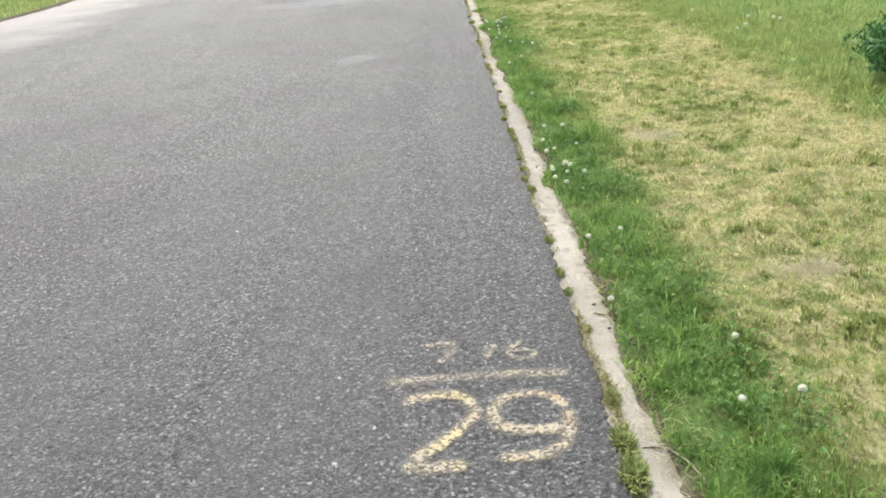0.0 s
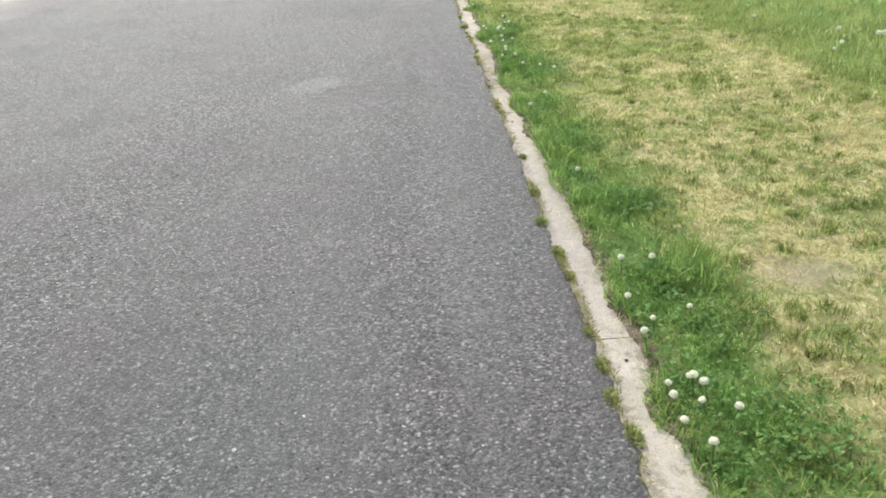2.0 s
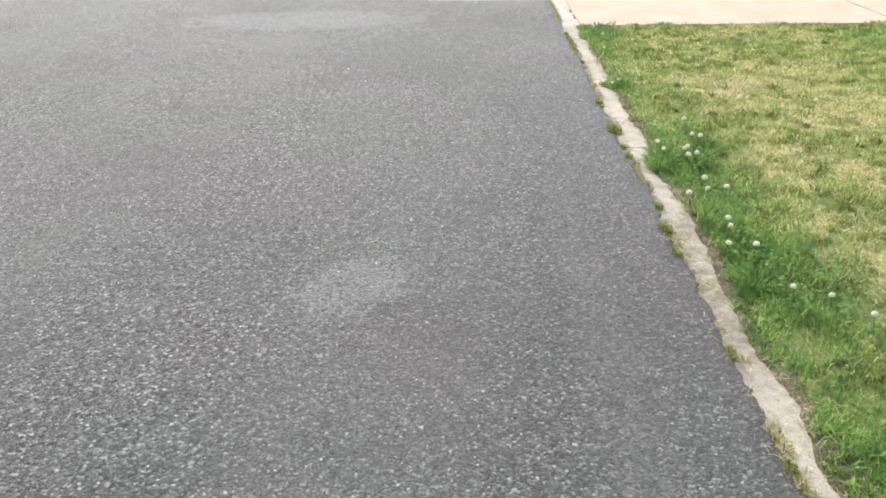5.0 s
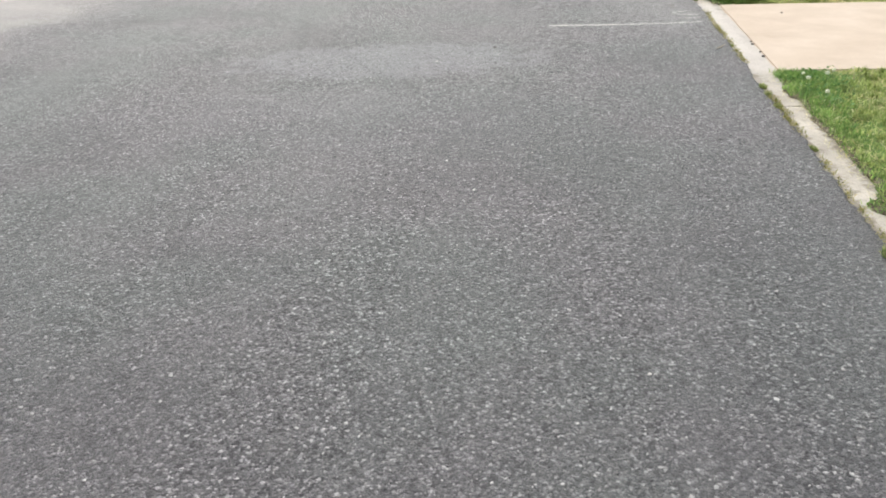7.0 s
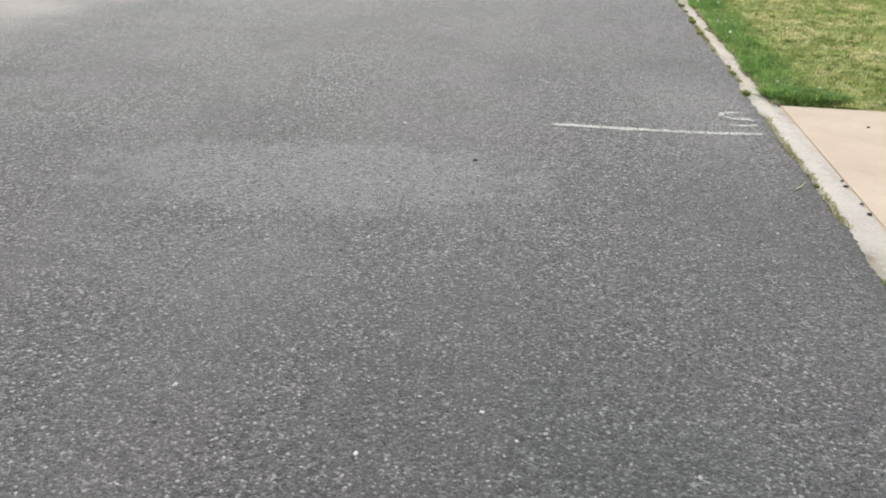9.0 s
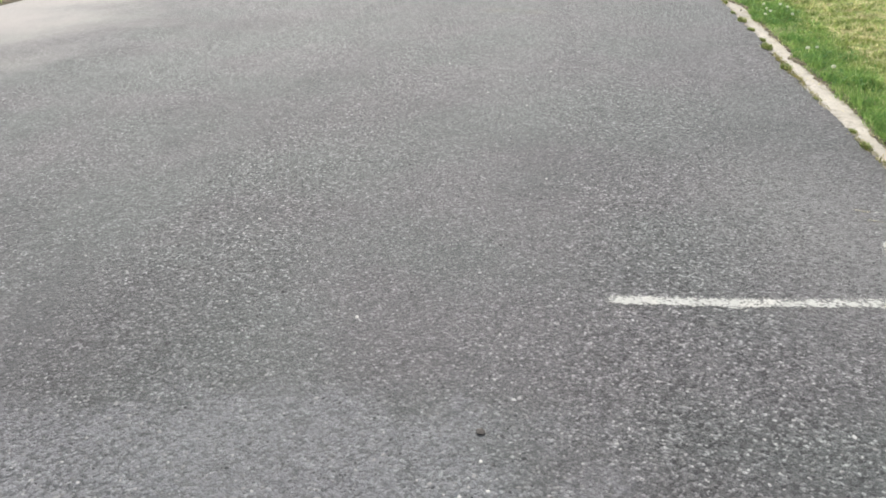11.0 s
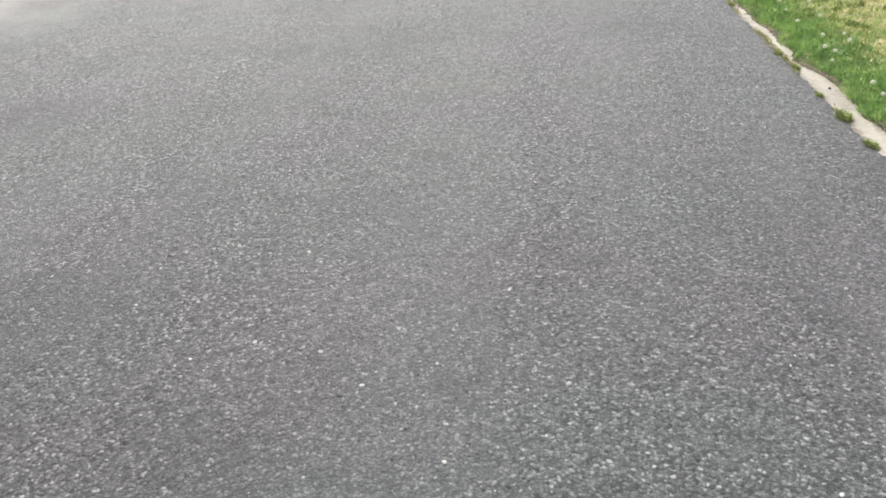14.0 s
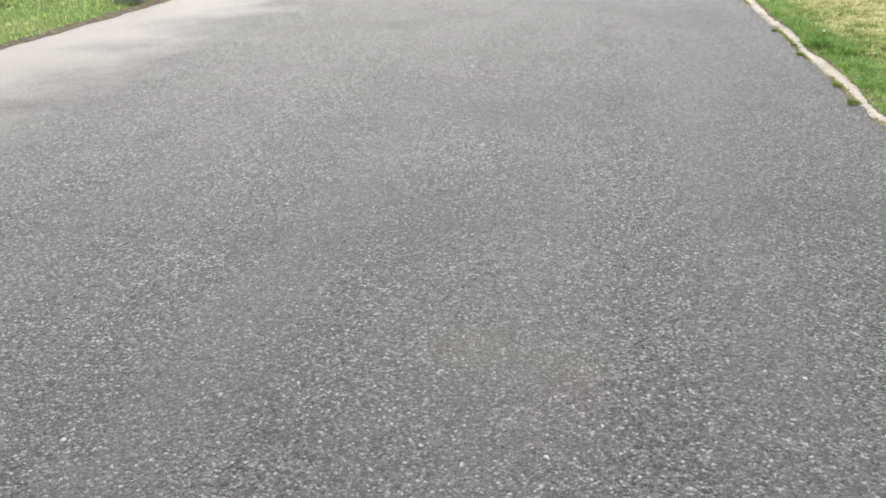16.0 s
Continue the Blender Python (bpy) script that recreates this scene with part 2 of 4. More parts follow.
def blade_material(name, stops, patch=None, through=0.35, drift=None):
    """drift: a darker and a paler shade that come and go over the sward in patches."""
    m = Nodes(name, 0.6, 0.3)
    col = m.ramp(m.pos.outputs["Random Per Island"], stops)
    if drift:
        flat = m.place((1, 1, 0))
        col = m.mix(m.span(m.noise(6.5, 4, 0.65, flat), 0.5, 0.64, 0.0, 0.8), col, drift[0])
        col = m.mix(m.span(m.noise(5.0, 4, 0.6, m.place((1, 1, 0), (3, 8, 0))), 0.52, 0.66, 0.0, 0.75), col, drift[1])
    if patch:
        col = m.mix(m.span(m.noise(3.2, 4, 0.6), 0.45, 0.68, 0.0, 0.6), col, patch)
        col = m.mix(m.span(m.noise(7.5, 3, 0.6), 0.5, 0.68, 0.0, 0.7), col, tuple(v * 0.5 for v in patch))
        col = m.mix(m.span(m.noise(5.5, 3, 0.6, m.place((1, 1, 1), (5, 2, 0))), 0.54, 0.7, 0.0, 0.6), col, (patch[0] * 1.9, patch[1] * 1.45, patch[2] * 1.8))
    m.colour(col)
    tr = m.t.nodes.new("ShaderNodeBsdfTranslucent")
    m.put(tr.inputs[0], col)
    mx = m.t.nodes.new("ShaderNodeMixShader")
    mx.inputs[0].default_value = through
    m.t.links.new(m.b.outputs[0], mx.inputs[1])
    m.t.links.new(tr.outputs[0], mx.inputs[2])
    m.t.links.new(mx.outputs[0], m.t.nodes["Material Output"].inputs[0])
    return m.mat


def paint_material(name, tones, cover, haze=0.0):
    """Old road paint: thin and dusty towards the edge of each stroke, worn off the proud stones."""
    m = Nodes(name, 0.85, 0.2)
    d, r, g = m.cells(115)
    body = m.t.nodes.new("ShaderNodeAttribute")
    body.attribute_name = "body"
    wear = m.math("ADD", m.math("MULTIPLY", r, 0.42), m.math("ADD", m.math("MULTIPLY", m.noise(9, 4, 0.65), 0.9), m.math("MULTIPLY", m.noise(70, 3, 0.6), 0.35)))
    wear = m.math("SUBTRACT", wear, m.math("MULTIPLY", body.outputs["Fac"], 0.62))
    col = m.ramp(m.noise(8, 3, 0.5), [(0.34, tones[0]), (0.5, tones[1]), (0.64, tones[2])])
    m.colour(m.mix(m.span(r, 0.5, 1.0, 0, 0.45), col, tuple(v * 0.55 for v in tones[1])))
    full = m.span(wear, cover + 0.3, cover - 0.18, 0.0, 0.9)
    dust = m.math("MULTIPLY", m.span(body.outputs["Fac"], 0.0, 0.7), haze)
    m.put(m.b.inputs["Alpha"], m.math("MAXIMUM", full, dust))
    m.bump(m.math("MULTIPLY", d, -1.0), 0.003, 0.6)
    return m.mat


def plain_material(name, a, b, scale, rough=0.8, depth=0.002):
    m = Nodes(name, rough, 0.3)
    n = m.noise(scale, 4, 0.6)
    m.colour(m.ramp(n, [(0.3, a), (0.7, b)])).bump(n, depth, 0.6)
    return m.mat


ASPHALT = asphalt_material()


def kerb_material():
    """Weathered concrete, grimy along both edges, with pits and lichen."""
    m = Nodes("old_concrete", 0.88, 0.22)
    col = m.ramp(m.noise(3.5, 6, 0.65), [(0.28, (0.36, 0.33, 0.28)), (0.5, (0.515, 0.475, 0.41)), (0.72, (0.63, 0.585, 0.515))])
    x = m.axis(0)
    rag = m.math("ADD", x, m.span(m.noise(18, 5, 0.7), 0.3, 0.7, -0.045, 0.045, False))
    side = m.math("MAXIMUM", m.span(rag, 0.455, 0.415), m.span(rag, 0.505, 0.555))
    side = m.math("MULTIPLY", side, m.span(m.noise(2.2, 3, 0.5), 0.35, 0.6, 0.2, 0.85))
    col = m.mix(side, col, (0.17, 0.145, 0.10))
    blot = m.noise(13, 6, 0.7, m.place((1, 0.6, 1)))
    col = m.mix(m.span(blot, 0.55, 0.68, 0, 0.5), col, (0.21, 0.19, 0.15))
    col = m.mix(m.span(m.noise(1.0, 3, 0.5, m.place((0.2, 0.55, 1), (1, 4, 0))), 0.45, 0.65, 0.0, 0.38), col, (0.29, 0.26, 0.215))
    worn = m.math("MULTIPLY", oval(m, 0.48, 8.8, 0.14, 0.75, 0, 0.6), m.span(m.noise(20, 5, 0.7), 0.35, 0.65, 0.2, 0.8))
    col = m.mix(worn, col, (0.19, 0.165, 0.125))
    grime = m.math("MULTIPLY", oval(m, 0.48, 6.0, 0.2, 1.0, 0, 0.6), m.span(m.noise(26, 5, 0.7), 0.3, 0.65, 0.35, 0.8))
    col = m.mix(grime, col, (0.35, 0.325, 0.295))
    clean = oval(m, 0.48, 15.0, 0.5, 1.25, 0, 0.35)
    col = m.mix(m.math("MULTIPLY", clean, 0.7), col, (0.575, 0.54, 0.50))
    d, r, g = m.cells(170)
    col = m.mix(m.span(r, 0.84, 0.92, 0, 0.3), col, (0.16, 0.15, 0.13))
    col = m.mix(m.span(g, 0.86, 0.95, 0, 0.2), col, (0.62, 0.6, 0.54))
    pit = m.noise(55, 5, 0.75)
    col = m.mix(m.span(pit, 0.6, 0.7, 0, 0.5), col, (0.12, 0.11, 0.09))
    m.colour(col).bump(m.math("ADD", m.math("MULTIPLY", pit, -1.0), m.math("MULTIPLY", d, -0.4)), 0.006, 0.9)
    return m.mat


KERB = kerb_material()
SLAB = concrete_material("peach_concrete", (0.47, 0.385, 0.30), (0.535, 0.446, 0.355), (0.60, 0.51, 0.42), 0.12)
SOIL = soil_material()
TURF = turf_material()
LUSH = blade_material("lush_blade", [(0.0, (0.11, 0.215, 0.05)), (0.4, (0.225, 0.38, 0.095)), (0.8, (0.36, 0.52, 0.155)), (1.0, (0.62, 0.67, 0.32))], (0.205, 0.40, 0.105), 0.58, ((0.13, 0.285, 0.075), (0.39, 0.52, 0.155)))
LAWN = blade_material("lawn_blade", [(0.0, (0.22, 0.275, 0.085)), (0.5, (0.40, 0.50, 0.165)), (1.0, (0.60, 0.65, 0.30))], (0.32, 0.45, 0.145), 0.64)
# darker drift: olive patches plus tuft shadows put into the straw colour
STRAW = blade_material("straw_blade", [(0.0, (0.48, 0.43, 0.19)), (0.5, (0.73, 0.68, 0.345)), (1.0, (0.88, 0.84, 0.54))], None, 0.64, ((0.31, 0.32, 0.115), (0.90, 0.82, 0.55)))
TUFT = blade_material("tuft_blade", [(0.0, (0.13, 0.17, 0.045)), (0.5, (0.25, 0.32, 0.09)), (1.0, (0.48, 0.51, 0.20))], (0.24, 0.33, 0.10), 0.6)
TALL = blade_material("tall_blade", [(0.0, (0.25, 0.46, 0.16)), (0.5, (0.42, 0.67, 0.27)), (1.0, (0.60, 0.77, 0.40))], (0.33, 0.60, 0.23), 0.64, ((0.15, 0.34, 0.105), (0.50, 0.70, 0.31)))
CLOVER = blade_material("clover_leaf", [(0.0, (0.09, 0.20, 0.05)), (0.6, (0.15, 0.295, 0.075)), (1.0, (0.26, 0.41, 0.12))], None, 0.4)
DEEP = blade_material("shrub_leaf", [(0.0, (0.04, 0.12, 0.04)), (0.6, (0.085, 0.22, 0.065)), (1.0, (0.18, 0.34, 0.1))], None, 0.25)
WEED = blade_material("weed_blade", [(0.0, (0.13, 0.19, 0.05)), (0.5, (0.29, 0.36, 0.11)), (1.0, (0.54, 0.54, 0.25))])
MOSS = blade_material("moss_blade", [(0.0, (0.14, 0.15, 0.04)), (0.4, (0.3, 0.31, 0.08)), (0.75, (0.46, 0.41, 0.17)), (1.0, (0.55, 0.47, 0.25))])
STEM = plain_material("stem", (0.06, 0.13, 0.03), (0.12, 0.19, 0.05), 60)
PETAL = blade_material("petal", [(0.0, (0.88, 0.89, 0.68)), (0.4, (0.95, 0.95, 0.82)), (1.0, (0.96, 0.96, 0.87))], None, 0.3)
BARK = plain_material("twig_bark", (0.38, 0.32, 0.22), (0.62, 0.56, 0.42), 90, 0.9)
CHIP = Nodes("stone_chip", 0.65, 0.4)
CHIP.colour(CHIP.ramp(CHIP.pos.outputs["Random Per Island"], [(0.0, (0.045, 0.045, 0.047)), (0.4, (0.155, 0.155, 0.153)), (0.8, (0.29, 0.285, 0.277)), (1.0, (0.44, 0.435, 0.42))]))
CHIP = CHIP.mat
QUARTZ = plain_material("quartz", (0.52, 0.5, 0.47), (0.74, 0.72, 0.68), 120, 0.5)
OLD_PAINT = paint_material("cream_paint", ((0.62, 0.53, 0.33), (0.52, 0.47, 0.37), (0.57, 0.44, 0.31)), 0.26, 0.26)
FAINT_PAINT = paint_material("faded_paint", ((0.46, 0.43, 0.30), (0.44, 0.41, 0.34), (0.50, 0.43, 0.36)), 0.17, 0.26)
WHITE_PAINT = paint_material("white_paint", ((0.56, 0.56, 0.53), (0.48, 0.48, 0.45), (0.58, 0.57, 0.53)), 0.34, 0.22)
BLOCK = concrete_material("grey_concrete", (0.4, 0.39, 0.36), (0.5, 0.48, 0.45), (0.6, 0.58, 0.54))

# ---- building helpers ----
rng = np.random.default_rng(7)


def part(name, bm, material, parent=None, label=""):
    me = bpy.data.meshes.new(name)
    bm.to_mesh(me)
    bm.free()
    me.materials.append(material)
    ob = new(name, me)
    if parent:
        ob.parent = parent
    return tagged(ob, label)


def mesh(name, verts, faces, material, smooth=False):
    me = bpy.data.meshes.new(name)
    me.from_pydata(verts, [], faces)
    me.materials.append(material)
    if smooth:
        me.polygons.foreach_set("use_smooth", [True] * len(me.polygons))
    return me


def packed(name, verts, corners, sizes, material):
    """A mesh from flat arrays of vertices, face corners and face sizes."""
    me = bpy.data.meshes.new(name)
    me.vertices.add(len(verts))
    me.vertices.foreach_set("co", np.asarray(verts, np.float32).ravel())
    me.loops.add(len(corners))
    me.loops.foreach_set("vertex_index", np.asarray(corners, np.int32))
    me.polygons.add(len(sizes))
    me.polygons.foreach_set("loop_start", np.concatenate([[0], np.cumsum(sizes)[:-1]]).astype(np.int32))
    me.materials.append(material)
    me.update(calc_edges=True)
    me.validate()
    return me


def lattice(x, y, cell, seed):
    """Smooth 2D value noise, 0 to 1."""
    x, y = np.asarray(x, float) / cell, np.asarray(y, float) / cell
    ix, iy = np.floor(x).astype(np.int64), np.floor(y).astype(np.int64)
    fx, fy = x - ix, y - iy
    fx, fy = fx * fx * (3 - 2 * fx), fy * fy * (3 - 2 * fy)

    def h(a, b):
        n = (a * 374761393 + b * 668265263 + seed * 974711) & 0x7FFFFFFF
        n = ((n ^ (n >> 13)) * 1274126177) & 0x7FFFFFFF
        return ((n ^ (n >> 16)) & 0xFFFF) / 65535.0

    return (h(ix, iy) * (1 - fx) + h(ix + 1, iy) * fx) * (1 - fy) + (h(ix, iy + 1) * (1 - fx) + h(ix + 1, iy + 1) * fx) * fy


def cloud(x, y, cell, seed):
    return 0.55 * lattice(x, y, cell, seed) + 0.3 * lattice(x, y, cell * 0.45, seed + 1) + 0.15 * lattice(x, y, cell * 0.2, seed + 2)


def lumps(x, y):
    """Height of the unpaved ground."""
    return 0.012 + 0.022 * (cloud(x, y, 0.9, 5) - 0.5) + 0.030 * (lattice(x, y, 0.15, 8) - 0.5) + 0.012 * (lattice(x, y, 0.07, 9) - 0.5) + 0.05 * np.clip((np.asarray(x) - 2.4) / 3, 0, 1)


def blades(name, x, y, h, w, lean, material):
    """Bent, tapering blades of grass as one mesh."""
    n = len(x)
    az, face = rng.uniform(0, 2 * np.pi, n), rng.uniform(0, np.pi, n)
    z = np.where((x < -7.6) | (x > 0.53), lumps(x, y) - 0.004, np.where(x > 0.36, 0.012, 0.0))
    z = np.where((x > 0.5) & (x < 0.66), np.maximum(z, 0.010), z)
    px, py = np.cos(face) * w / 2, np.sin(face) * w / 2
    up = h / np.sqrt(1 + lean * lean)
    lx, ly = np.cos(az) * lean * up, np.sin(az) * lean * up
    v = np.empty((n, 5, 3))
    v[:, 0] = np.c_[x - px, y - py, z]
    v[:, 1] = np.c_[x + px, y + py, z]
    v[:, 2] = np.c_[x - px * 0.8 + lx * 0.32, y - py * 0.8 + ly * 0.32, z + up * 0.62]
    v[:, 3] = np.c_[x + px * 0.8 + lx * 0.32, y + py * 0.8 + ly * 0.32, z + up * 0.62]
    v[:, 4] = np.c_[x + lx, y + ly, z + up * 0.95]
    base = (np.arange(n) * 5)[:, None]
    corners = (base + np.array([0, 1, 3, 2, 2, 3, 4])).ravel()
    return packed(name, v.reshape(-1, 3), corners, np.tile([4, 3], n), material)


def scatter(x0, x1, y0, y1, per_m2, chance):
    n = int((x1 - x0) * (y1 - y0) * per_m2)
    x, y = rng.uniform(x0, x1, n), rng.uniform(y0, y1, n)
    keep = rng.random(n) < chance(x, y)
    return x[keep], y[keep]


# ---- setting: ground, road, kerb, driveway ----
Y0, Y1 = -8.0, 46.0
KERB_L, KERB_R = 0.42, 0.545
LEFT = -7.6
DRIVE_A, DRIVE_B = 13.88, 16.16


def ground():
    xs = np.concatenate([[-900, -300, -100, -40, -20], np.arange(-13, -7.4, 0.25), [-6, -3, 0.3], np.arange(0.45, 4.0, 0.06), np.arange(4.0, 9, 0.4), [12, 20, 40, 100, 300, 900]])
    ys = np.concatenate([[-900, -300, -100, -30], np.arange(-10, 1, 0.5), np.arange(1, 32, 0.09), np.arange(32, 60, 1.0), [80, 120, 200, 400, 900]])
    gx, gy = np.meshgrid(xs, ys)
    gz = lumps(gx, gy)
    gz[(gx > -7.7) & (gx < 0.56)] = -0.06
    inside = (gx > 0.56) & (gx < 7.3) & (gy > DRIVE_A + 0.02) & (gy < DRIVE_B + 0.1)
    gz[inside] = -0.05
    nx, ny = len(xs), len(ys)
    a = (np.arange(ny - 1)[:, None] * nx + np.arange(nx - 1)).ravel()
    corners = np.c_[a, a + 1, a + nx + 1, a + nx].ravel()
    me = packed("ground", np.c_[gx.ravel(), gy.ravel(), gz.ravel()], corners, np.full(len(a), 4), TURF)
    me.polygons.foreach_set("use_smooth", [True] * len(me.polygons))
    return tagged(new("ground", me), "uneven turf of dry straw-coloured and green grass beside the road", "ground", kind="structure")


def edge_x(y):
    """Crumbling edge of the asphalt over the kerb."""
    o = np.asarray(y) * 0
    return KERB_L - 0.004 + 0.026 * (cloud(y, o, 0.9, 21) - 0.5) + 0.022 * (lattice(y, o, 0.11, 23) - 0.5) + 0.018 * (lattice(y, o, 0.025, 25) - 0.5)


def road():
    ys = np.concatenate([[-60, -30, -15], np.arange(Y0, 1, 0.05), np.arange(1, 27, 0.014), np.arange(27, Y1, 0.05), [50, 60, 80, 130]])
    edge = edge_x(ys)
    left = LEFT + 0.22 * (cloud(ys, ys * 0 + 9, 1.1, 31) - 0.5)
    cols = [left, left + 0.06, ys * 0 - 5, ys * 0 - 2, ys * 0 + 0.2, ys * 0 + 0.33, edge - 0.025, edge - 0.008, edge]
    zs = [-0.04, 0.0, 0.0, 0.0, 0.0, 0.001, 0.0135, 0.0125, -0.02]
    v = np.stack([np.c_[c, ys, np.full(len(ys), z)] for c, z in zip(cols, zs)], 1)
    k, n = len(cols), len(ys)
    a = (np.arange(n - 1)[:, None] * k + np.arange(k - 1)).ravel()
    me = packed("road", v.reshape(-1, 3), np.c_[a, a + 1, a + k + 1, a + k].ravel(), np.full(len(a), 4), ASPHALT)
    return tagged(new("road", me), "worn grey asphalt road with pale stone chippings", "road", kind="structure")


def kerb():
    root = tagged(new("kerb"), "flush strip of weathered concrete edging along the asphalt", "kerb", kind="structure")
    length, gap = 2.75, 0.008
    first = 2.11 - 4 * length
    for k in range(20):
        a, b = first + k * length + gap / 2, first + (k + 1) * length - gap / 2
        n = 48
        ys = np.linspace(a, b, n)
        wide = np.interp(ys, [13.3, 13.9, 16.1, 16.7], [0, 0.02, 0.02, 0])
        l = KERB_L - 0.04 + ys * 0
        r = KERB_R + 0.02 + wide
        tilt = rng.uniform(-0.003, 0.003)
        top = 0.006 + rng.uniform(0, 0.004) + 0.004 * (lattice(ys, ys * 0, 0.5, 44) - 0.5)
        chip = 0.006 * lattice(ys, ys * 0 + 3, 0.05, 47)
        chip[0] = chip[-1] = 0.01
        rows = [(l, -0.05 + 0 * ys), (l + 0.006, top - 0.002 - chip), (l + 0.02, top), ((l + r) / 2, top + 0.001), (r - 0.018, top + tilt), (r - 0.004, top - 0.002 - chip + tilt), (r, -0.05 + 0 * ys)]
        v = np.stack([np.c_[x, ys, z] for x, z in rows], 1)
        m = len(rows)
        q = (np.arange(n - 1)[:, None] * m + np.arange(m - 1)).ravel()
        faces = np.c_[q, q + 1, q + m + 1, q + m]
        caps = [list(range(m))[::1], list(range((n - 1) * m, n * m))[::-1]]
        me = mesh("kerb_stone", v.reshape(-1, 3).tolist(), faces.tolist() + caps, KERB)
        ob = new("kerb_stone", me)
        ob.parent = root
    return root


# places where soil and grass have crept over the kerb: along the road, how far, half length
CREEP = [(11.69, 0.10, 0.10), (13.40, 0.05, 0.14), (21.48, 0.085, 0.16), (21.95, 0.055, 0.2), (22.6, 0.06, 0.35), (23.4, 0.065, 0.45), (18.98, 0.055, 0.12), (17.15, 0.035, 0.2), (4.40, 0.05, 0.10), (4.52, 0.04, 0.06),
         (5.10, 0.03, 0.12), (20.43, 0.03, 0.08), (9.95, 0.05, 0.16), (8.4, 0.05, 0.35), (7.75, 0.05, 0.2), (2.45, 0.03, 0.15), (26.5, 0.06, 0.4), (28.2, 0.04, 0.5), (24.5, 0.065, 0.5), (7.2, 0.03, 0.1), (12.45, -0.02, 0.3), (20.95, -0.02, 0.25)]


def creep(y):
    y = np.asarray(y, float)
    return sum(a * np.exp(-((y - c) / w) ** 2) for c, a, w in CREEP)


def soil_strip():
    """Dry earth creeping over the kerb's grass side."""
    ys = np.arange(Y0, Y1, 0.016)
    ys = ys[(ys < DRIVE_A - 0.03) | (ys > DRIVE_B + 0.03)]
    inner = 0.538 - creep(ys) + 0.05 * (cloud(ys, ys * 0, 0.8, 61) - 0.5) + 0.022 * (lattice(ys, ys * 0, 0.13, 63) - 0.5) + 0.024 * (lattice(ys, ys * 0, 0.035, 64) - 0.5)
    cols = [(inner, 0.007), (inner + 0.012, 0.0135), (inner + 0.04, 0.014), (ys * 0 + 0.60, 0.010), (ys * 0 + 0.65, -0.01)]
    z = lambda c, h: h + 0.006 * (lattice(c, ys, 0.04, 66) - 0.5) * (h > 0.0071)
    v = np.stack([np.c_[c, ys, z(c, h)] for c, h in cols], 1)
    k, n = len(cols), len(ys)
    a = (np.arange(n - 1)[:, None] * k + np.arange(k - 1))
    a = a[np.diff(ys) < 0.1].ravel()
    me = packed("soil_strip", v.reshape(-1, 3), np.c_[a, a + 1, a + k + 1, a + k].ravel(), np.full(len(a), 4), SOIL)
    return tagged(new("soil_strip", me), "crumbly dry brown soil creeping over the kerb edge", "soil", kind="stuff")


def driveway():
    root = tagged(new("driveway"), "smooth peach-coloured concrete driveway slab meeting the kerb", "driveway", kind="structure")
    cuts = [0.572, 3.6, 7.2]
    for a, b in zip(cuts, cuts[1:]):
        bm = bmesh.new()
        bmesh.ops.create_cube(bm, size=1)
        for q in bm.verts:
            x = a + 0.006 if q.co.x < 0 else b - 0.006
            lo = DRIVE_A + 0.045 * (x - 0.57)
            hi = DRIVE_B + 0.03 * (x - 0.57)
            q.co = (x, lo if q.co.y < 0 else hi, 0.016 if q.co.z > 0 else -0.09)
        bmesh.ops.bevel(bm, geom=[e for e in bm.edges if e.verts[0].co.z > 0 and e.verts[1].co.z > 0], offset=0.008, segments=2, affect="EDGES")
        part("slab", bm, SLAB, root)
    return root


def far_soil():
    """Worn earth along the far edge of the asphalt."""
    ys = np.arange(8, 44, 0.08)
    a = LEFT + 0.10 + 0.22 * (cloud(ys, ys * 0 + 9, 1.1, 31) - 0.5) + 0.12 * (cloud(ys, ys * 0, 0.4, 141) - 0.5)
    cols = [(a, 0.002), (a - 0.04, 0.012), (a - 0.12, 0.025), (a - 0.3, 0.0)]
    v = np.stack([np.c_[c, ys, h + 0.012 * (lattice(c, ys, 0.1, 143) - 0.5) * (h > 0.005)] for c, h in cols], 1)
    k = len(cols)
    q = (np.arange(len(ys) - 1)[:, None] * k + np.arange(k - 1)).ravel()
    me = packed("far_soil", v.reshape(-1, 3), np.c_[q, q + k, q + k + 1, q + 1].ravel(), np.full(len(q), 4), SOIL)
    return tagged(new("far_soil", me), "bare brown earth rim at the far road edge", "soil", kind="stuff")


ground()
road()
far_soil()
kerb()
soil_strip()
driveway()


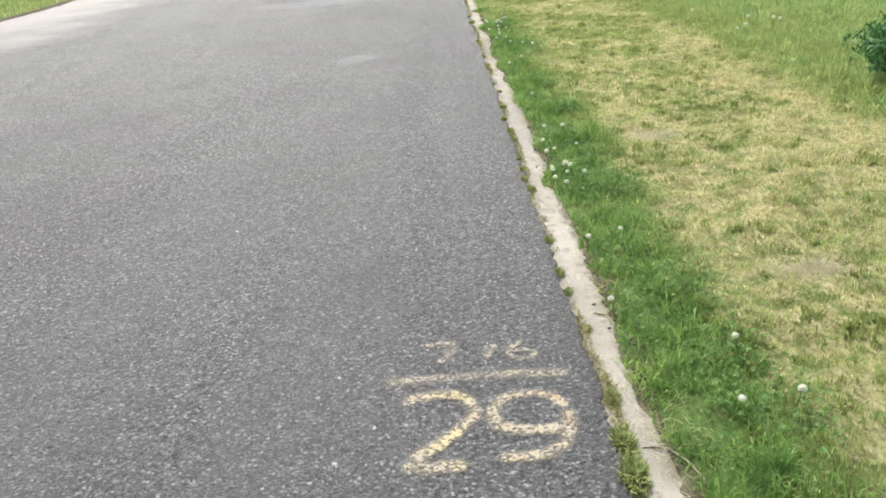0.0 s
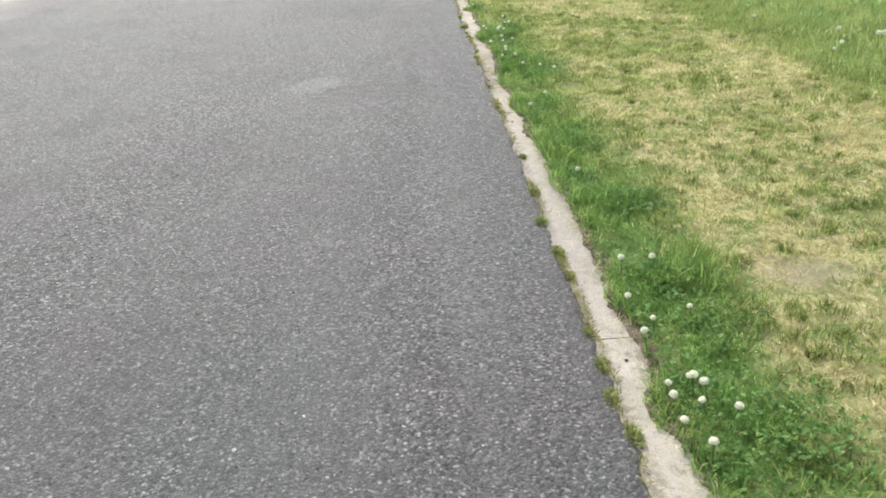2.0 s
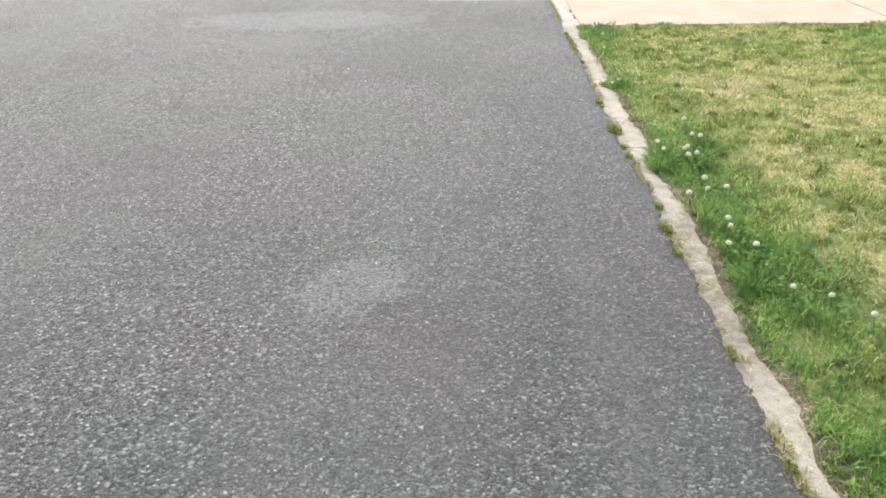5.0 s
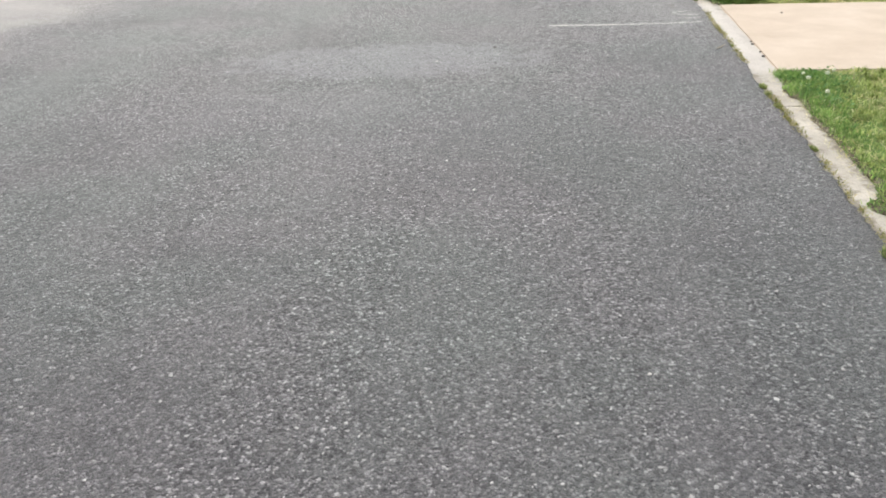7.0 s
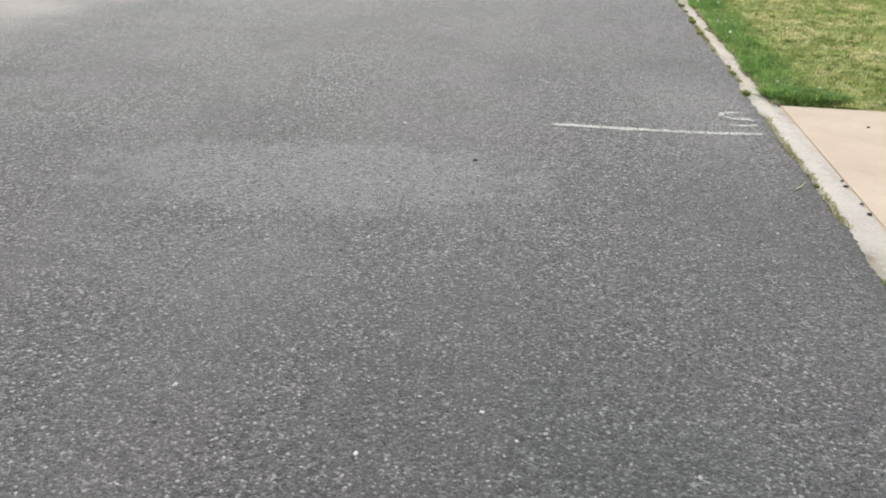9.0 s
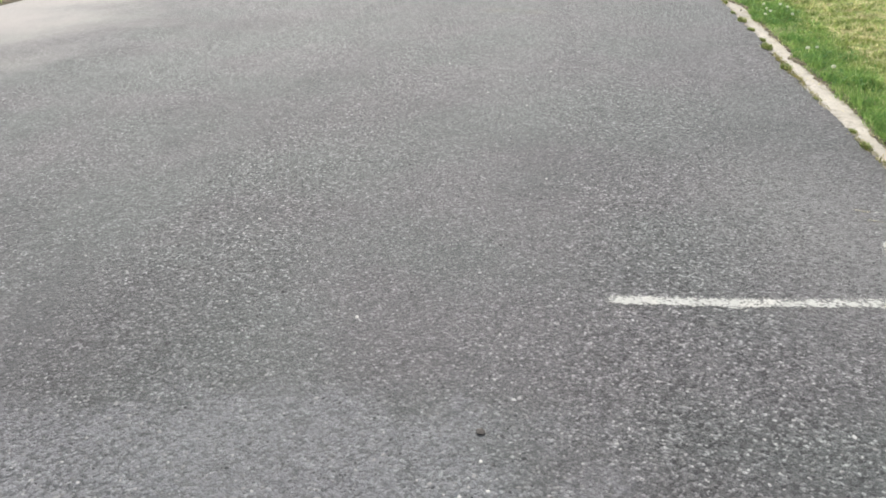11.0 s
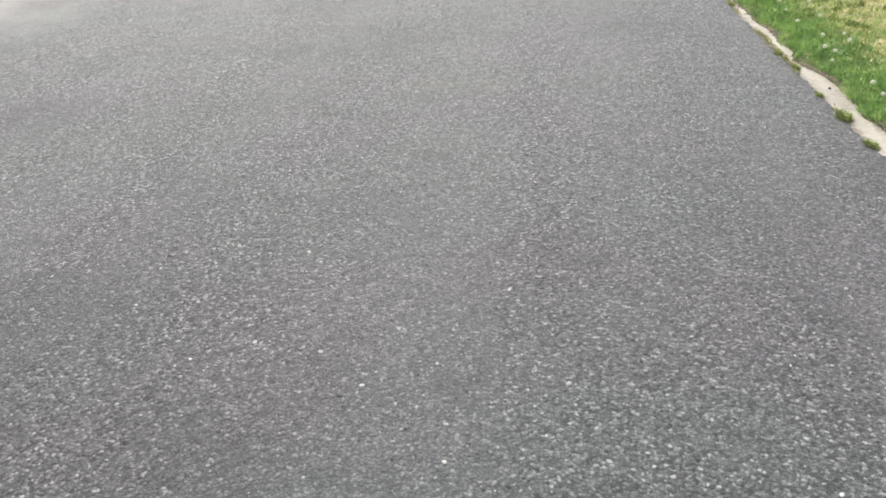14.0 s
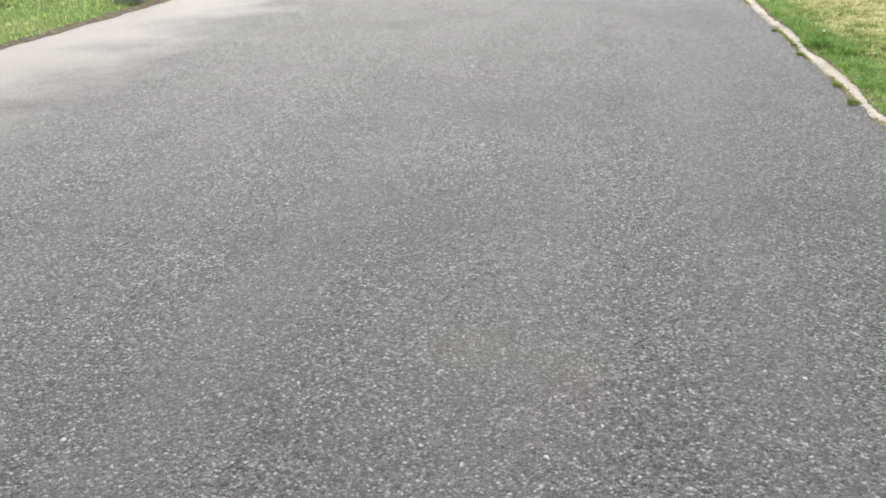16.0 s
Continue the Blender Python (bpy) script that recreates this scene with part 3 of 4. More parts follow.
# ---- painted marks ----
def ribbon(points, width, z=0.003):
    """A brush stroke along a line, with uneven edges."""
    p = np.array(points, float)
    seg = np.r_[0, np.cumsum(np.linalg.norm(np.diff(p, axis=0), axis=1))]
    s = np.linspace(0, seg[-1], max(int(seg[-1] / 0.008), 3))
    x, y = np.interp(s, seg, p[:, 0]), np.interp(s, seg, p[:, 1])
    dx, dy = np.gradient(x), np.gradient(y)
    ln = np.hypot(dx, dy)
    nx, ny = -dy / ln, dx / ln
    wl = width / 2 * (1.1 + 0.5 * lattice(s, s * 0 + x[0], 0.03, 71))
    wr = width / 2 * (1.1 + 0.5 * lattice(s, s * 0 + y[0], 0.03, 72))
    fade = np.clip(np.minimum(s, seg[-1] - s) / (width * 0.35), 0.0, 1)
    cap = 0.4 + 0.6 * fade
    v = np.empty((len(s), 5, 3))
    for k, (side, w) in enumerate(((1, wl), (0.45, wl), (0, wl), (-0.45, wr), (-1, wr))):
        v[:, k] = np.c_[x + nx * w * cap * side, y + ny * w * cap * side, 0 * s + z]
    body = np.array([0.0, 0.85, 1.0, 0.85, 0.0])[None] * (0.25 + 0.75 * fade)[:, None]
    f = [(5 * i + k, 5 * i + k + 1, 5 * i + k + 6, 5 * i + k + 5) for i in range(len(s) - 1) for k in range(4)]
    return v.reshape(-1, 3).tolist(), f, body.ravel().tolist()


def arc(cx, cy, rx, ry, a0, a1, n=14):
    return [(cx + rx * math.cos(radians(a0 + (a1 - a0) * i / n)), cy + ry * math.sin(radians(a0 + (a1 - a0) * i / n))) for i in range(n + 1)]


def painted(name, strokes, parent, material, label=""):
    verts, faces, body = [], [], []
    for k, (pts, width) in enumerate(strokes):
        v, f, w = ribbon(pts, width, 0.003 + 0.0006 * k)
        faces += [tuple(i + len(verts) for i in q) for q in f]
        verts += v
        body += w
    me = mesh(name, verts, faces, material)
    me.attributes.new("body", "FLOAT", "POINT").data.foreach_set("value", body)
    ob = new(name, me)
    ob.parent = parent
    return tagged(ob, label)


mark = tagged(new("painted_number"), "worn cream number 29 hand-painted on the asphalt under a bar", "road marking")
painted("digit_two", [([(-0.214, 2.40), (-0.178, 2.445)] + arc(-0.10, 2.36, 0.112, 0.10, 115, -40) + [(-0.099, 2.197), (-0.19, 2.127)], 0.05), ([(-0.215, 2.103), (-0.126, 2.092), (-0.015, 2.09)], 0.056)], mark, OLD_PAINT)
painted("digit_nine", [(arc(0.178, 2.338, 0.112, 0.098, 0, 200), 0.048), ([(0.066, 2.34), (0.074, 2.275), (0.135, 2.24), (0.22, 2.235), (0.284, 2.25)], 0.056), ([(0.296, 2.34), (0.292, 2.235), (0.263, 2.16), (0.205, 2.125), (0.138, 2.116), (0.065, 2.115)], 0.052)], mark, OLD_PAINT)
painted("bar", [([(-0.28, 2.55), (-0.06, 2.556), (0.154, 2.557), (0.345, 2.54)], 0.055)], mark, FAINT_PAINT, "nearly worn-off pale bar")
painted("digit_seven", [([(-0.155, 2.776), (-0.10, 2.785), (-0.045, 2.782), (-0.05, 2.72), (-0.105, 2.65)], 0.044)], mark, FAINT_PAINT)
painted("slash", [([(0.063, 2.662), (0.106, 2.765)], 0.036)], mark, FAINT_PAINT)
painted("digit_six", [([(0.205, 2.775), (0.165, 2.735), (0.145, 2.685), (0.17, 2.655), (0.225, 2.655), (0.24, 2.69), (0.20, 2.715), (0.155, 2.70)], 0.03)], mark, FAINT_PAINT)

line = tagged(new("painted_line"), "narrow white paint line running across the asphalt to the kerb", "road marking")
painted("stripe", [([(-0.945, 15.385), (-0.4, 15.40), (0.05, 15.435), (0.405, 15.51)], 0.066)], line, WHITE_PAINT)
five = tagged(new("painted_digit"), "small white figure 5 painted beside the paint line", "road marking")
painted("stroke", [([(0.365, 15.93), (0.25, 15.95), (0.165, 15.91), (0.15, 15.84), (0.22, 15.79), (0.31, 15.80), (0.365, 15.75), (0.345, 15.68), (0.25, 15.645), (0.15, 15.65)], 0.05)], five, WHITE_PAINT)
painted("faint_stroke", [([(0.13, 16.25), (0.2, 16.22)], 0.022)], five, FAINT_PAINT)
painted("faint_stroke", [([(0.15, 16.14), (0.22, 16.12)], 0.02)], five, FAINT_PAINT)


# ---- loose stones ----
def stone_mesh(name, size, material, seed):
    r = random.Random(seed)
    bm = bmesh.new()
    bmesh.ops.create_icosphere(bm, subdivisions=1, radius=size / 2)
    for v in bm.verts:
        v.co *= r.uniform(0.7, 1.25)
        v.co.z *= 0.55
    me = bpy.data.meshes.new(name)
    bm.to_mesh(me)
    bm.free()
    me.materials.append(material)
    return me


def grit(x, y, size, name, label):
    """Many small proud chippings as one mesh: squashed, turned octahedra."""
    n = len(x)
    base = np.array([(1, 0, 0), (0, 1, 0), (-1, 0, 0), (0, -1, 0), (0, 0, 1)], float)
    tri = np.array([(0, 1, 4), (1, 2, 4), (2, 3, 4), (3, 0, 4)])
    a = rng.uniform(0, 2 * np.pi, n)
    v = base[None] * (1 + 0.5 * (rng.random((n, 5, 1)) - 0.5)) * size[:, None, None] / 2
    v[:, :, 0] *= rng.uniform(0.8, 1.5, n)[:, None]
    v[:, 4, :2] += rng.uniform(-0.3, 0.3, (n, 2)) * size[:, None]
    v[:, 4, 2] *= rng.uniform(0.35, 0.9, n)
    c, s = np.cos(a)[:, None], np.sin(a)[:, None]
    vx, vy = v[:, :, 0] * c - v[:, :, 1] * s + x[:, None], v[:, :, 0] * s + v[:, :, 1] * c + y[:, None]
    v = np.stack([vx, vy, v[:, :, 2] + 0.0006], 2)
    corners = (np.arange(n)[:, None, None] * 5 + tri).ravel()
    me = packed(name, v.reshape(-1, 3), corners, np.full(n * 4, 3), CHIP)
    return tagged(new(name, me), label, "chippings", kind="stuff")


gx, gy = scatter(-3.6, 0.40, 1.2, 27, 1300, lambda x, y: np.clip(1.15 - np.abs(x + 0.8) / 5, 0, 1) * np.clip(0.45 + cloud(x, y, 0.5, 81), 0, 1))
grit(gx, gy, rng.gamma(5, 0.0011, len(gx)) + 0.0028, "chippings", "grey stone chippings standing proud of the asphalt")
ex, ey = scatter(0.30, 0.56, 1.2, 30, 520, lambda x, y: np.clip(cloud(x, y, 0.3, 83) * 2.2 - 0.7, 0, 1))
grit(ex, ey, rng.gamma(4, 0.0012, len(ex)) + 0.002, "kerb_grit", "loose grit gathered along the kerb joint")

CHIPS = [(-0.436, 2.60), (-0.403, 2.14), (-0.19, 3.66), (-0.45, 3.97), (-1.10, 4.05), (-0.52, 4.57), (-0.56, 9.30), (-0.70, 9.37),
         (-0.95, 8.86), (-0.54, 10.45), (-1.37, 12.2), (-0.95, 12.33), (-0.72, 13.3), (-1.20, 11.83), (-1.30, 14.50), (-1.27, 14.39),
         (-1.70, 14.2), (-2.30, 15.27), (-1.18, 16.55), (-1.80, 15.2), (-2.45, 15.85), (-0.40, 17.75), (-2.43, 16.0), (-0.66, 17.3),
         (-1.33, 17.8), (-1.96, 18.9), (-2.46, 18.5), (-2.15, 18.2), (-1.60, 18.1), (-0.23, 21.9), (-1.2, 18.65), (-1.98, 18.3),
         (-1.3, 20.7), (-1.05, 20.4), (-0.30, 2.3), (-0.62, 7.0)]
quartz = [stone_mesh("stone_chip", s, QUARTZ, k) for k, s in enumerate((0.013, 0.016, 0.011))]
r = random.Random(4)
road_ob = bpy.data.objects["road"]
spots = list(CHIPS) + [(r.uniform(-3.2, 0.36), r.uniform(1.5, 24)) for _ in range(180)]
for k, (x, y) in enumerate(spots):
    ob = new("stone_chip", quartz[k % 3])
    ob.parent = road_ob
    s = 1.0 if k < len(CHIPS) else r.uniform(0.35, 0.7)
    ob.matrix_basis = pose(x, y, 0.001, 0, 0, r.uniform(0, 360)) @ Matrix.Diagonal((s * 1.2, s, s, 1))

# ---- grass ----
drive = lambda x, y: (x > 0.45) & (x < 7.3) & (y > DRIVE_A + 0.045 * (x - 0.57) - 0.02) & (y < DRIVE_B + 0.03 * (x - 0.57) + 0.02)
far = lambda y: np.clip(1.25 - (y - 4) / 34, 0.25, 1)


def strip_width(y):
    return 0.90 + 0.13 * (cloud(y, y * 0, 1.3, 91) - 0.5) * 2 - 0.26 * np.exp(-((y - 11.7) / 2.1) ** 2)


def strip_chance(x, y):
    e = strip_width(y) + 0.14 * (cloud(x, y, 0.25, 92) - 0.5)
    inner = 0.532 - creep(y) + 0.07 * (cloud(x * 0, y, 0.3, 93) - 0.5)
    return np.where(drive(x, y), 0, np.clip((e + 0.08 - x) / 0.24, 0, 1) * np.clip((x - inner) / 0.035, 0, 1) * (0.35 + 0.65 * (cloud(x, y, 0.22, 94) > 0.4)) * far(y))


x, y = scatter(0.43, 1.3, 0.8, 31, 10500, strip_chance)
clump = cloud(x, y, 0.2, 95)
ob = new("verge_grass", blades("verge_grass", x, y, (rng.uniform(0.022, 0.06, len(x)) + 0.10 * np.clip(clump - 0.45, 0, 1) * 2) * (0.45 + 1.0 * cloud(x, y, 0.11, 97)) * (1 - 0.35 * np.exp(-((y - 12.2) / 1.7) ** 2)), rng.uniform(0.003, 0.0068, len(x)), rng.gamma(3, 0.45, len(x)), LUSH))
tagged(ob, "lush bright green grass fringe growing beside the kerb", "grass", kind="stuff")


def green_share(x, y):
    """Share of living blades in the mown grass."""
    g = cloud(x, y, 0.42, 101) - 0.5 + 0.38 * (lattice(x, y, 0.10, 103) - 0.5)
    g = 0.50 + 0.42 * np.tanh(g * 6) + 0.35 * (cloud(x, y * 0.6, 1.3, 105) - 0.5)
    g += 0.16 * np.clip((y - 9.3) / 2.2, 0, 1) - 0.18 * np.clip((y - 19.5) / 2, 0, 1) * (x > 1.4)
    g += 0.5 * np.clip((x - 2.45 + 0.5 * (cloud(x, y, 0.8, 104) - 0.5)) / 0.35, 0, 1)
    g += 0.35 * np.clip((1.12 - x) / 0.2, 0, 1) + 0.35 * np.clip((3.1 - y) / 0.7, 0, 1)
    return np.clip(g, 0.06, 0.96)


def bare(x, y):
    b = np.exp(-(((x - 1.42) / 0.17) ** 2 + ((y - 3.2) / 0.1) ** 2)) + np.exp(-(((x - 1.32) / 0.15) ** 2 + ((y - 5.2) / 0.12) ** 2))
    return np.clip(1 - 0.75 * b, 0, 1)


def lawn_chance(living):
    def f(x, y):
        g = green_share(x, y)
        e = np.clip((x - strip_width(y) + 0.22) / 0.2, 0, 1)
        return np.where(drive(x, y) | (x < 0.56 - creep(y)), 0, e * (g if living else 1 - g) * far(y) * bare(x, y) * np.clip((6.2 - x) / 3.2, 0, 1) ** 1.3)
    return f


x, y = scatter(0.54, 6.2, 1.0, 31, 5400, lawn_chance(True))
tall = np.clip((x - 2.5 + 0.6 * (cloud(x, y, 0.7, 111) - 0.5)) / 0.5, 0, 1) * np.clip((12.5 - y) / 2, 0, 1)
ob = new("lawn_grass", blades("lawn_grass", x, y, rng.uniform(0.016, 0.042, len(x)) * (0.4 + 1.5 * cloud(x, y, 0.13, 112)) + tall * rng.uniform(0.03, 0.10, len(x)), rng.uniform(0.0025, 0.005, len(x)) * (1 + y / 25), rng.gamma(3, 0.4, len(x)), LAWN))
tagged(ob, "short mown green grass mixed into the dry verge", "grass", kind="stuff")
# separate tufts standing over the mown sward
cx, cy = scatter(0.75, 4.0, 1.2, 30, 85, lambda x, y: lawn_chance(True)(x, y) * 1.1)
n = rng.integers(14, 46, len(cx))
rad = np.repeat(rng.uniform(0.015, 0.055, len(cx)), n)
a, q = rng.uniform(0, 2 * np.pi, n.sum()), np.sqrt(rng.random(n.sum()))
x, y = np.repeat(cx, n) + np.cos(a) * q * rad * 1.4, np.repeat(cy, n) + np.sin(a) * q * rad
keep = ~drive(x, y)
x, y = x[keep], y[keep]
h = (np.repeat(rng.uniform(0.025, 0.055, len(cx)), n) * rng.uniform(0.6, 1.1, n.sum()))[keep]
ob = new("grass_tufts", blades("grass_tufts", x, y, h, rng.uniform(0.003, 0.006, len(x)) * (1 + y / 25), rng.gamma(3, 0.3, len(x)), TUFT))
tagged(ob, "small olive-green grass tufts scattered over the dry verge", "grass", kind="stuff")
x, y = scatter(0.60, 5.2, 1.0, 31, 6000, lawn_chance(False))
ob = new("dry_grass", blades("dry_grass", x, y, rng.uniform(0.022, 0.06, len(x)) * (0.4 + 1.3 * cloud(x, y, 0.12, 116)), rng.uniform(0.002, 0.0042, len(x)) * (1 + y / 25), rng.gamma(4, 0.6, len(x)), STRAW))
tagged(ob, "short straw-coloured dead grass on the dry verge", "grass", kind="stuff")
x, y = scatter(2.5, 7.5, 2.0, 14.5, 2000, lambda x, y: np.clip((x - 2.75 + 0.8 * (cloud(x, y, 0.6, 113) - 0.5)) / 0.4, 0, 1) * np.clip((7.3 - x + (cloud(x, y, 0.9, 118) - 0.5)) / 2.2, 0, 1) * np.clip((y - 2.2) / 1.2, 0, 1) * np.clip((14 - y + (cloud(x, y, 0.9, 119) - 0.5)) / 2.5, 0, 1))
ob = new("tall_grass", blades("tall_grass", x, y, rng.uniform(0.04, 0.12, len(x)) * (0.35 + 1.25 * cloud(x, y, 0.35, 117)), rng.uniform(0.005, 0.010, len(x)), rng.gamma(4, 0.5, len(x)), TALL))
tagged(ob, "taller unmown bright green grass behind the mown verge", "grass", kind="stuff")
# dead stalks and straw on the soil by the kerb
x, y = scatter(0.47, 0.66, 1.0, 31, 4500, lambda x, y: np.where(drive(x, y), 0, np.clip((x - 0.47) / 0.08, 0, 1) * np.clip(cloud(x, y, 0.3, 114) * 2 - 0.55, 0, 1) * far(y)))
px, py = scatter(0.34, 0.50, 7.1, 9.4, 2600, lambda x, y: np.clip(cloud(x, y, 0.25, 145) * 2.6 - 0.9, 0, 1) * np.clip((x - 0.33) / 0.08, 0, 1))
x, y = np.r_[x, px], np.r_[y, py]
ob = new("straw_litter", blades("straw_litter", x, y, rng.uniform(0.03, 0.075, len(x)), rng.uniform(0.0015, 0.003, len(x)), rng.gamma(5, 0.8, len(x)), STRAW))
tagged(ob, "dead straw stalks lying along the kerb edge", "straw", kind="stuff")
# far side of the road
x, y = scatter(-15, -7.4, 10, 41, 420, lambda x, y: np.clip((-7.55 - x + 0.3 * (cloud(x, y, 0.5, 115) - 0.5)) / 0.2, 0, 1) * np.clip((x + 14.6 + 1.5 * (cloud(x, y, 0.9, 120) - 0.5)) / 3, 0, 1) * np.clip((y - 10.5) / 3, 0, 1) * np.clip((40 - y) / 5, 0, 1))
ob = new("far_verge_grass", blades("far_verge_grass", x, y, rng.uniform(0.04, 0.11, len(x)), rng.uniform(0.008, 0.016, len(x)), rng.gamma(3, 0.3, len(x)), LAWN))
tagged(ob, "green grass on the verge across the road", "grass", kind="stuff")

# ---- clover ----
FLOWERS = [(0.71, 22.86), (0.68, 22.64), (0.89, 22.85), (0.64, 22.14), (0.84, 22.34), (0.69, 21.7), (0.83, 21.8), (0.83, 21.61), (0.68, 21.39), (0.60, 21.43), (0.58, 21.19), (0.64, 20.71), (0.62, 20.55), (0.58, 20.30), (0.64, 20.38),
           (0.77, 20.63), (0.81, 20.53), (0.77, 20.27), (0.58, 18.85), (0.67, 18.98), (0.60, 18.35), (0.61, 5.27), (0.74, 5.25), (0.57, 5.0), (0.62, 4.85), (0.76, 4.9), (0.57, 4.77), (0.60, 4.49), (0.62, 4.47), (0.66, 4.44), (0.64, 4.39)]
MORE = [(0.55, 4.50), (0.53, 4.43), (0.52, 4.32), (0.68, 4.34), (0.58, 4.19), (3.22, 10.37), (2.85, 9.62), (3.17, 8.76), (2.83, 8.22), (2.99, 8.4), (3.43, 8.62), (3.27, 8.43), (1.67, 11.03), (0.57, 7.46), (0.71, 7.69), (0.82, 8.56), (0.71, 8.6),
        (0.78, 10.31), (0.7, 10.16), (0.63, 9.21), (0.9, 8.4), (0.68, 9.61), (0.69, 13.2), (0.56, 11.59), (0.53, 11.53), (0.79, 10.57), (0.76, 10.35), (0.68, 10.13), (0.72, 10.08), (0.65, 9.98), (0.56, 10.25), (0.57, 10.14), (0.65, 9.69), (0.56, 9.49)]
LAST = [(0.74, 9.58), (0.62, 9.14), (0.68, 8.97), (0.57, 9.0), (0.71, 3.55), (0.56, 3.48), (0.94, 2.21), (0.76, 2.2), (0.9, 2.56), (0.56, 2.88), (0.66, 6.3), (0.66, 13.55), (0.75, 13.45), (0.62, 13.36), (0.83, 13.6), (0.65, 16.55), (0.86, 16.4), (0.72, 26.9)]
FLOWERS += MORE + LAST


def flower():
    root = tagged(new("clover_flower"), "round white clover flower head on a thin green stem", "flower", "white clover flowers on the verge")
    bm = bmesh.new()
    bmesh.ops.create_cone(bm, cap_ends=True, segments=6, radius1=0.0016, radius2=0.0011, depth=0.078, matrix=Matrix.Translation((0, 0, 0.039)))
    part("stem", bm, STEM, root)
    bm = bmesh.new()
    rr = random.Random(11)
    for k in range(64):
        u = (k + 0.5) / 64
        inc, az = math.acos(1 - 1.75 * u), k * 2.39996
        d = Vector((math.sin(inc) * math.cos(az), math.sin(inc) * math.sin(az), math.cos(inc)))
        side = d.orthogonal().normalized()
        up = d.cross(side)
        tip = Vector((0, 0, 0.080)) + d * rr.uniform(0.0098, 0.0116)
        root_pt = Vector((0, 0, 0.080)) + d * 0.006
        q = [root_pt, root_pt.lerp(tip, 0.6) + side * 0.0017, tip, root_pt.lerp(tip, 0.6) - side * 0.0017]
        lift = root_pt.lerp(tip, 0.7) + up * 0.0013
        vs = [bm.verts.new(c) for c in q] + [bm.verts.new(lift)]
        for i in range(4):
            bm.faces.new((vs[i], vs[(i + 1) % 4], vs[4]))
    bmesh.ops.create_icosphere(bm, subdivisions=1, radius=0.0096, matrix=Matrix.Translation((0, 0, 0.0805)))
    part("head", bm, PETAL, root)
    return root


proto = flower()
r = random.Random(9)
for k, (x, y) in enumerate(FLOWERS):
    s = r.uniform(1.05, 1.45) * (1.5 if x > 2 else 1.1 if y > 16 else 1.0)
    m = pose(x, y, float(lumps(x, y)) - 0.004, r.uniform(-14, 14), r.uniform(-14, 14), r.uniform(0, 360))
    ob = proto if k == 0 else copy_thing(proto, m)
    ob.matrix_basis = m @ Matrix.Diagonal((s, s, s * 0.85, 1))


def leaves(name, x, y, z, size, tilt, material, lobes=3, long=1.0):
    """Leaves of a few rounded leaflets each, as one mesh."""
    n = len(x)
    ring = np.array([(0.0, 0.0), (0.34, 0.45 * 1.0), (0.78, 0.42), (1.0, 0.0), (0.78, -0.42), (0.34, -0.45)])
    ring[:, 0] *= long
    out = []
    az = rng.uniform(0, 2 * np.pi, n)
    tx, ty = rng.normal(0, tilt, n), rng.normal(0, tilt, n)
    for k in range(lobes):
        a = az + k * 2 * np.pi / lobes
        c, s = np.cos(a)[:, None], np.sin(a)[:, None]
        u, w = ring[None, :, 0] * size[:, None], ring[None, :, 1] * size[:, None]
        px, py = u * c - w * s, u * s + w * c
        pz = px * tx[:, None] + py * ty[:, None] + np.abs(w) * 0.35
        out.append(np.stack([x[:, None] + px, y[:, None] + py, z[:, None] + pz], 2))
    v = np.concatenate(out, 0).reshape(-1, 3)
    return packed(name, v, np.arange(len(v)), np.full(len(v) // 6, 6), material)


def clover_chance(x, y):
    c = np.zeros_like(x)
    for fx, fy in FLOWERS:
        c = np.maximum(c, np.exp(-(((x - fx - 0.02) / 0.10) ** 2 + ((y - fy) / 0.2) ** 2)))
    for px, py, rx, ry in ((0.86, 5.95, 0.16, 0.22), (0.76, 6.9, 0.16, 0.2), (0.93, 8.85, 0.15, 0.3), (0.79, 26.5, 0.22, 0.4), (0.72, 21.5, 0.2, 0.35), (0.88, 4.3, 0.15, 0.25), (0.85, 3.1, 0.18, 0.2), (0.62, 13.6, 0.3, 0.12), (0.78, 16.45, 0.3, 0.14)):
        c = np.maximum(c, 1.1 * np.exp(-(((x - px) / rx) ** 2 + ((y - py) / ry) ** 2)))
    return np.where(drive(x, y) | (x < 0.565), 0, np.clip(np.maximum(c * 1.3 - 0.25 + 0.5 * (cloud(x, y, 0.15, 121) - 0.5), 2.2 * (cloud(x, y, 0.35, 123) - 0.61) * (x < strip_width(y))), 0, 1) * far(y) * 0.55)


x, y = scatter(0.56, 1.2, 1.5, 28, 4600, clover_chance)
ob = new("clover_leaves", leaves("clover_leaves", x, y, lumps(x, y) + rng.uniform(0.015, 0.062, len(x)), rng.uniform(0.006, 0.0115, len(x)), 0.45, CLOVER))
tagged(ob, "dark green clover leaves among the verge grass", "clover", kind="stuff")

# ---- weeds in the kerb joint ----
WEEDS = [(0.42, 7.75, 0.6), (0.42, 6.74, 0.7), (0.41, 5.49, 0.6), (0.39, 4.53, 0.8), (0.40, 3.64, 0.8), (0.40, 3.29, 0.8), (0.41, 3.11, 0.7), (0.43, 2.80, 0.5),
         (0.425, 2.14, 1.3), (0.43, 1.99, 1.5), (0.44, 2.36, 0.9), (0.41, 5.32, 0.7), (0.40, 4.90, 0.7), (0.40, 4.70, 0.8), (0.385, 10.67, 1.6), (0.39, 10.36, 0.7),
         (0.40, 10.20, 0.8), (0.39, 11.16, 0.7), (0.40, 9.52, 0.8), (0.40, 9.27, 1.0), (0.40, 9.03, 0.8)]
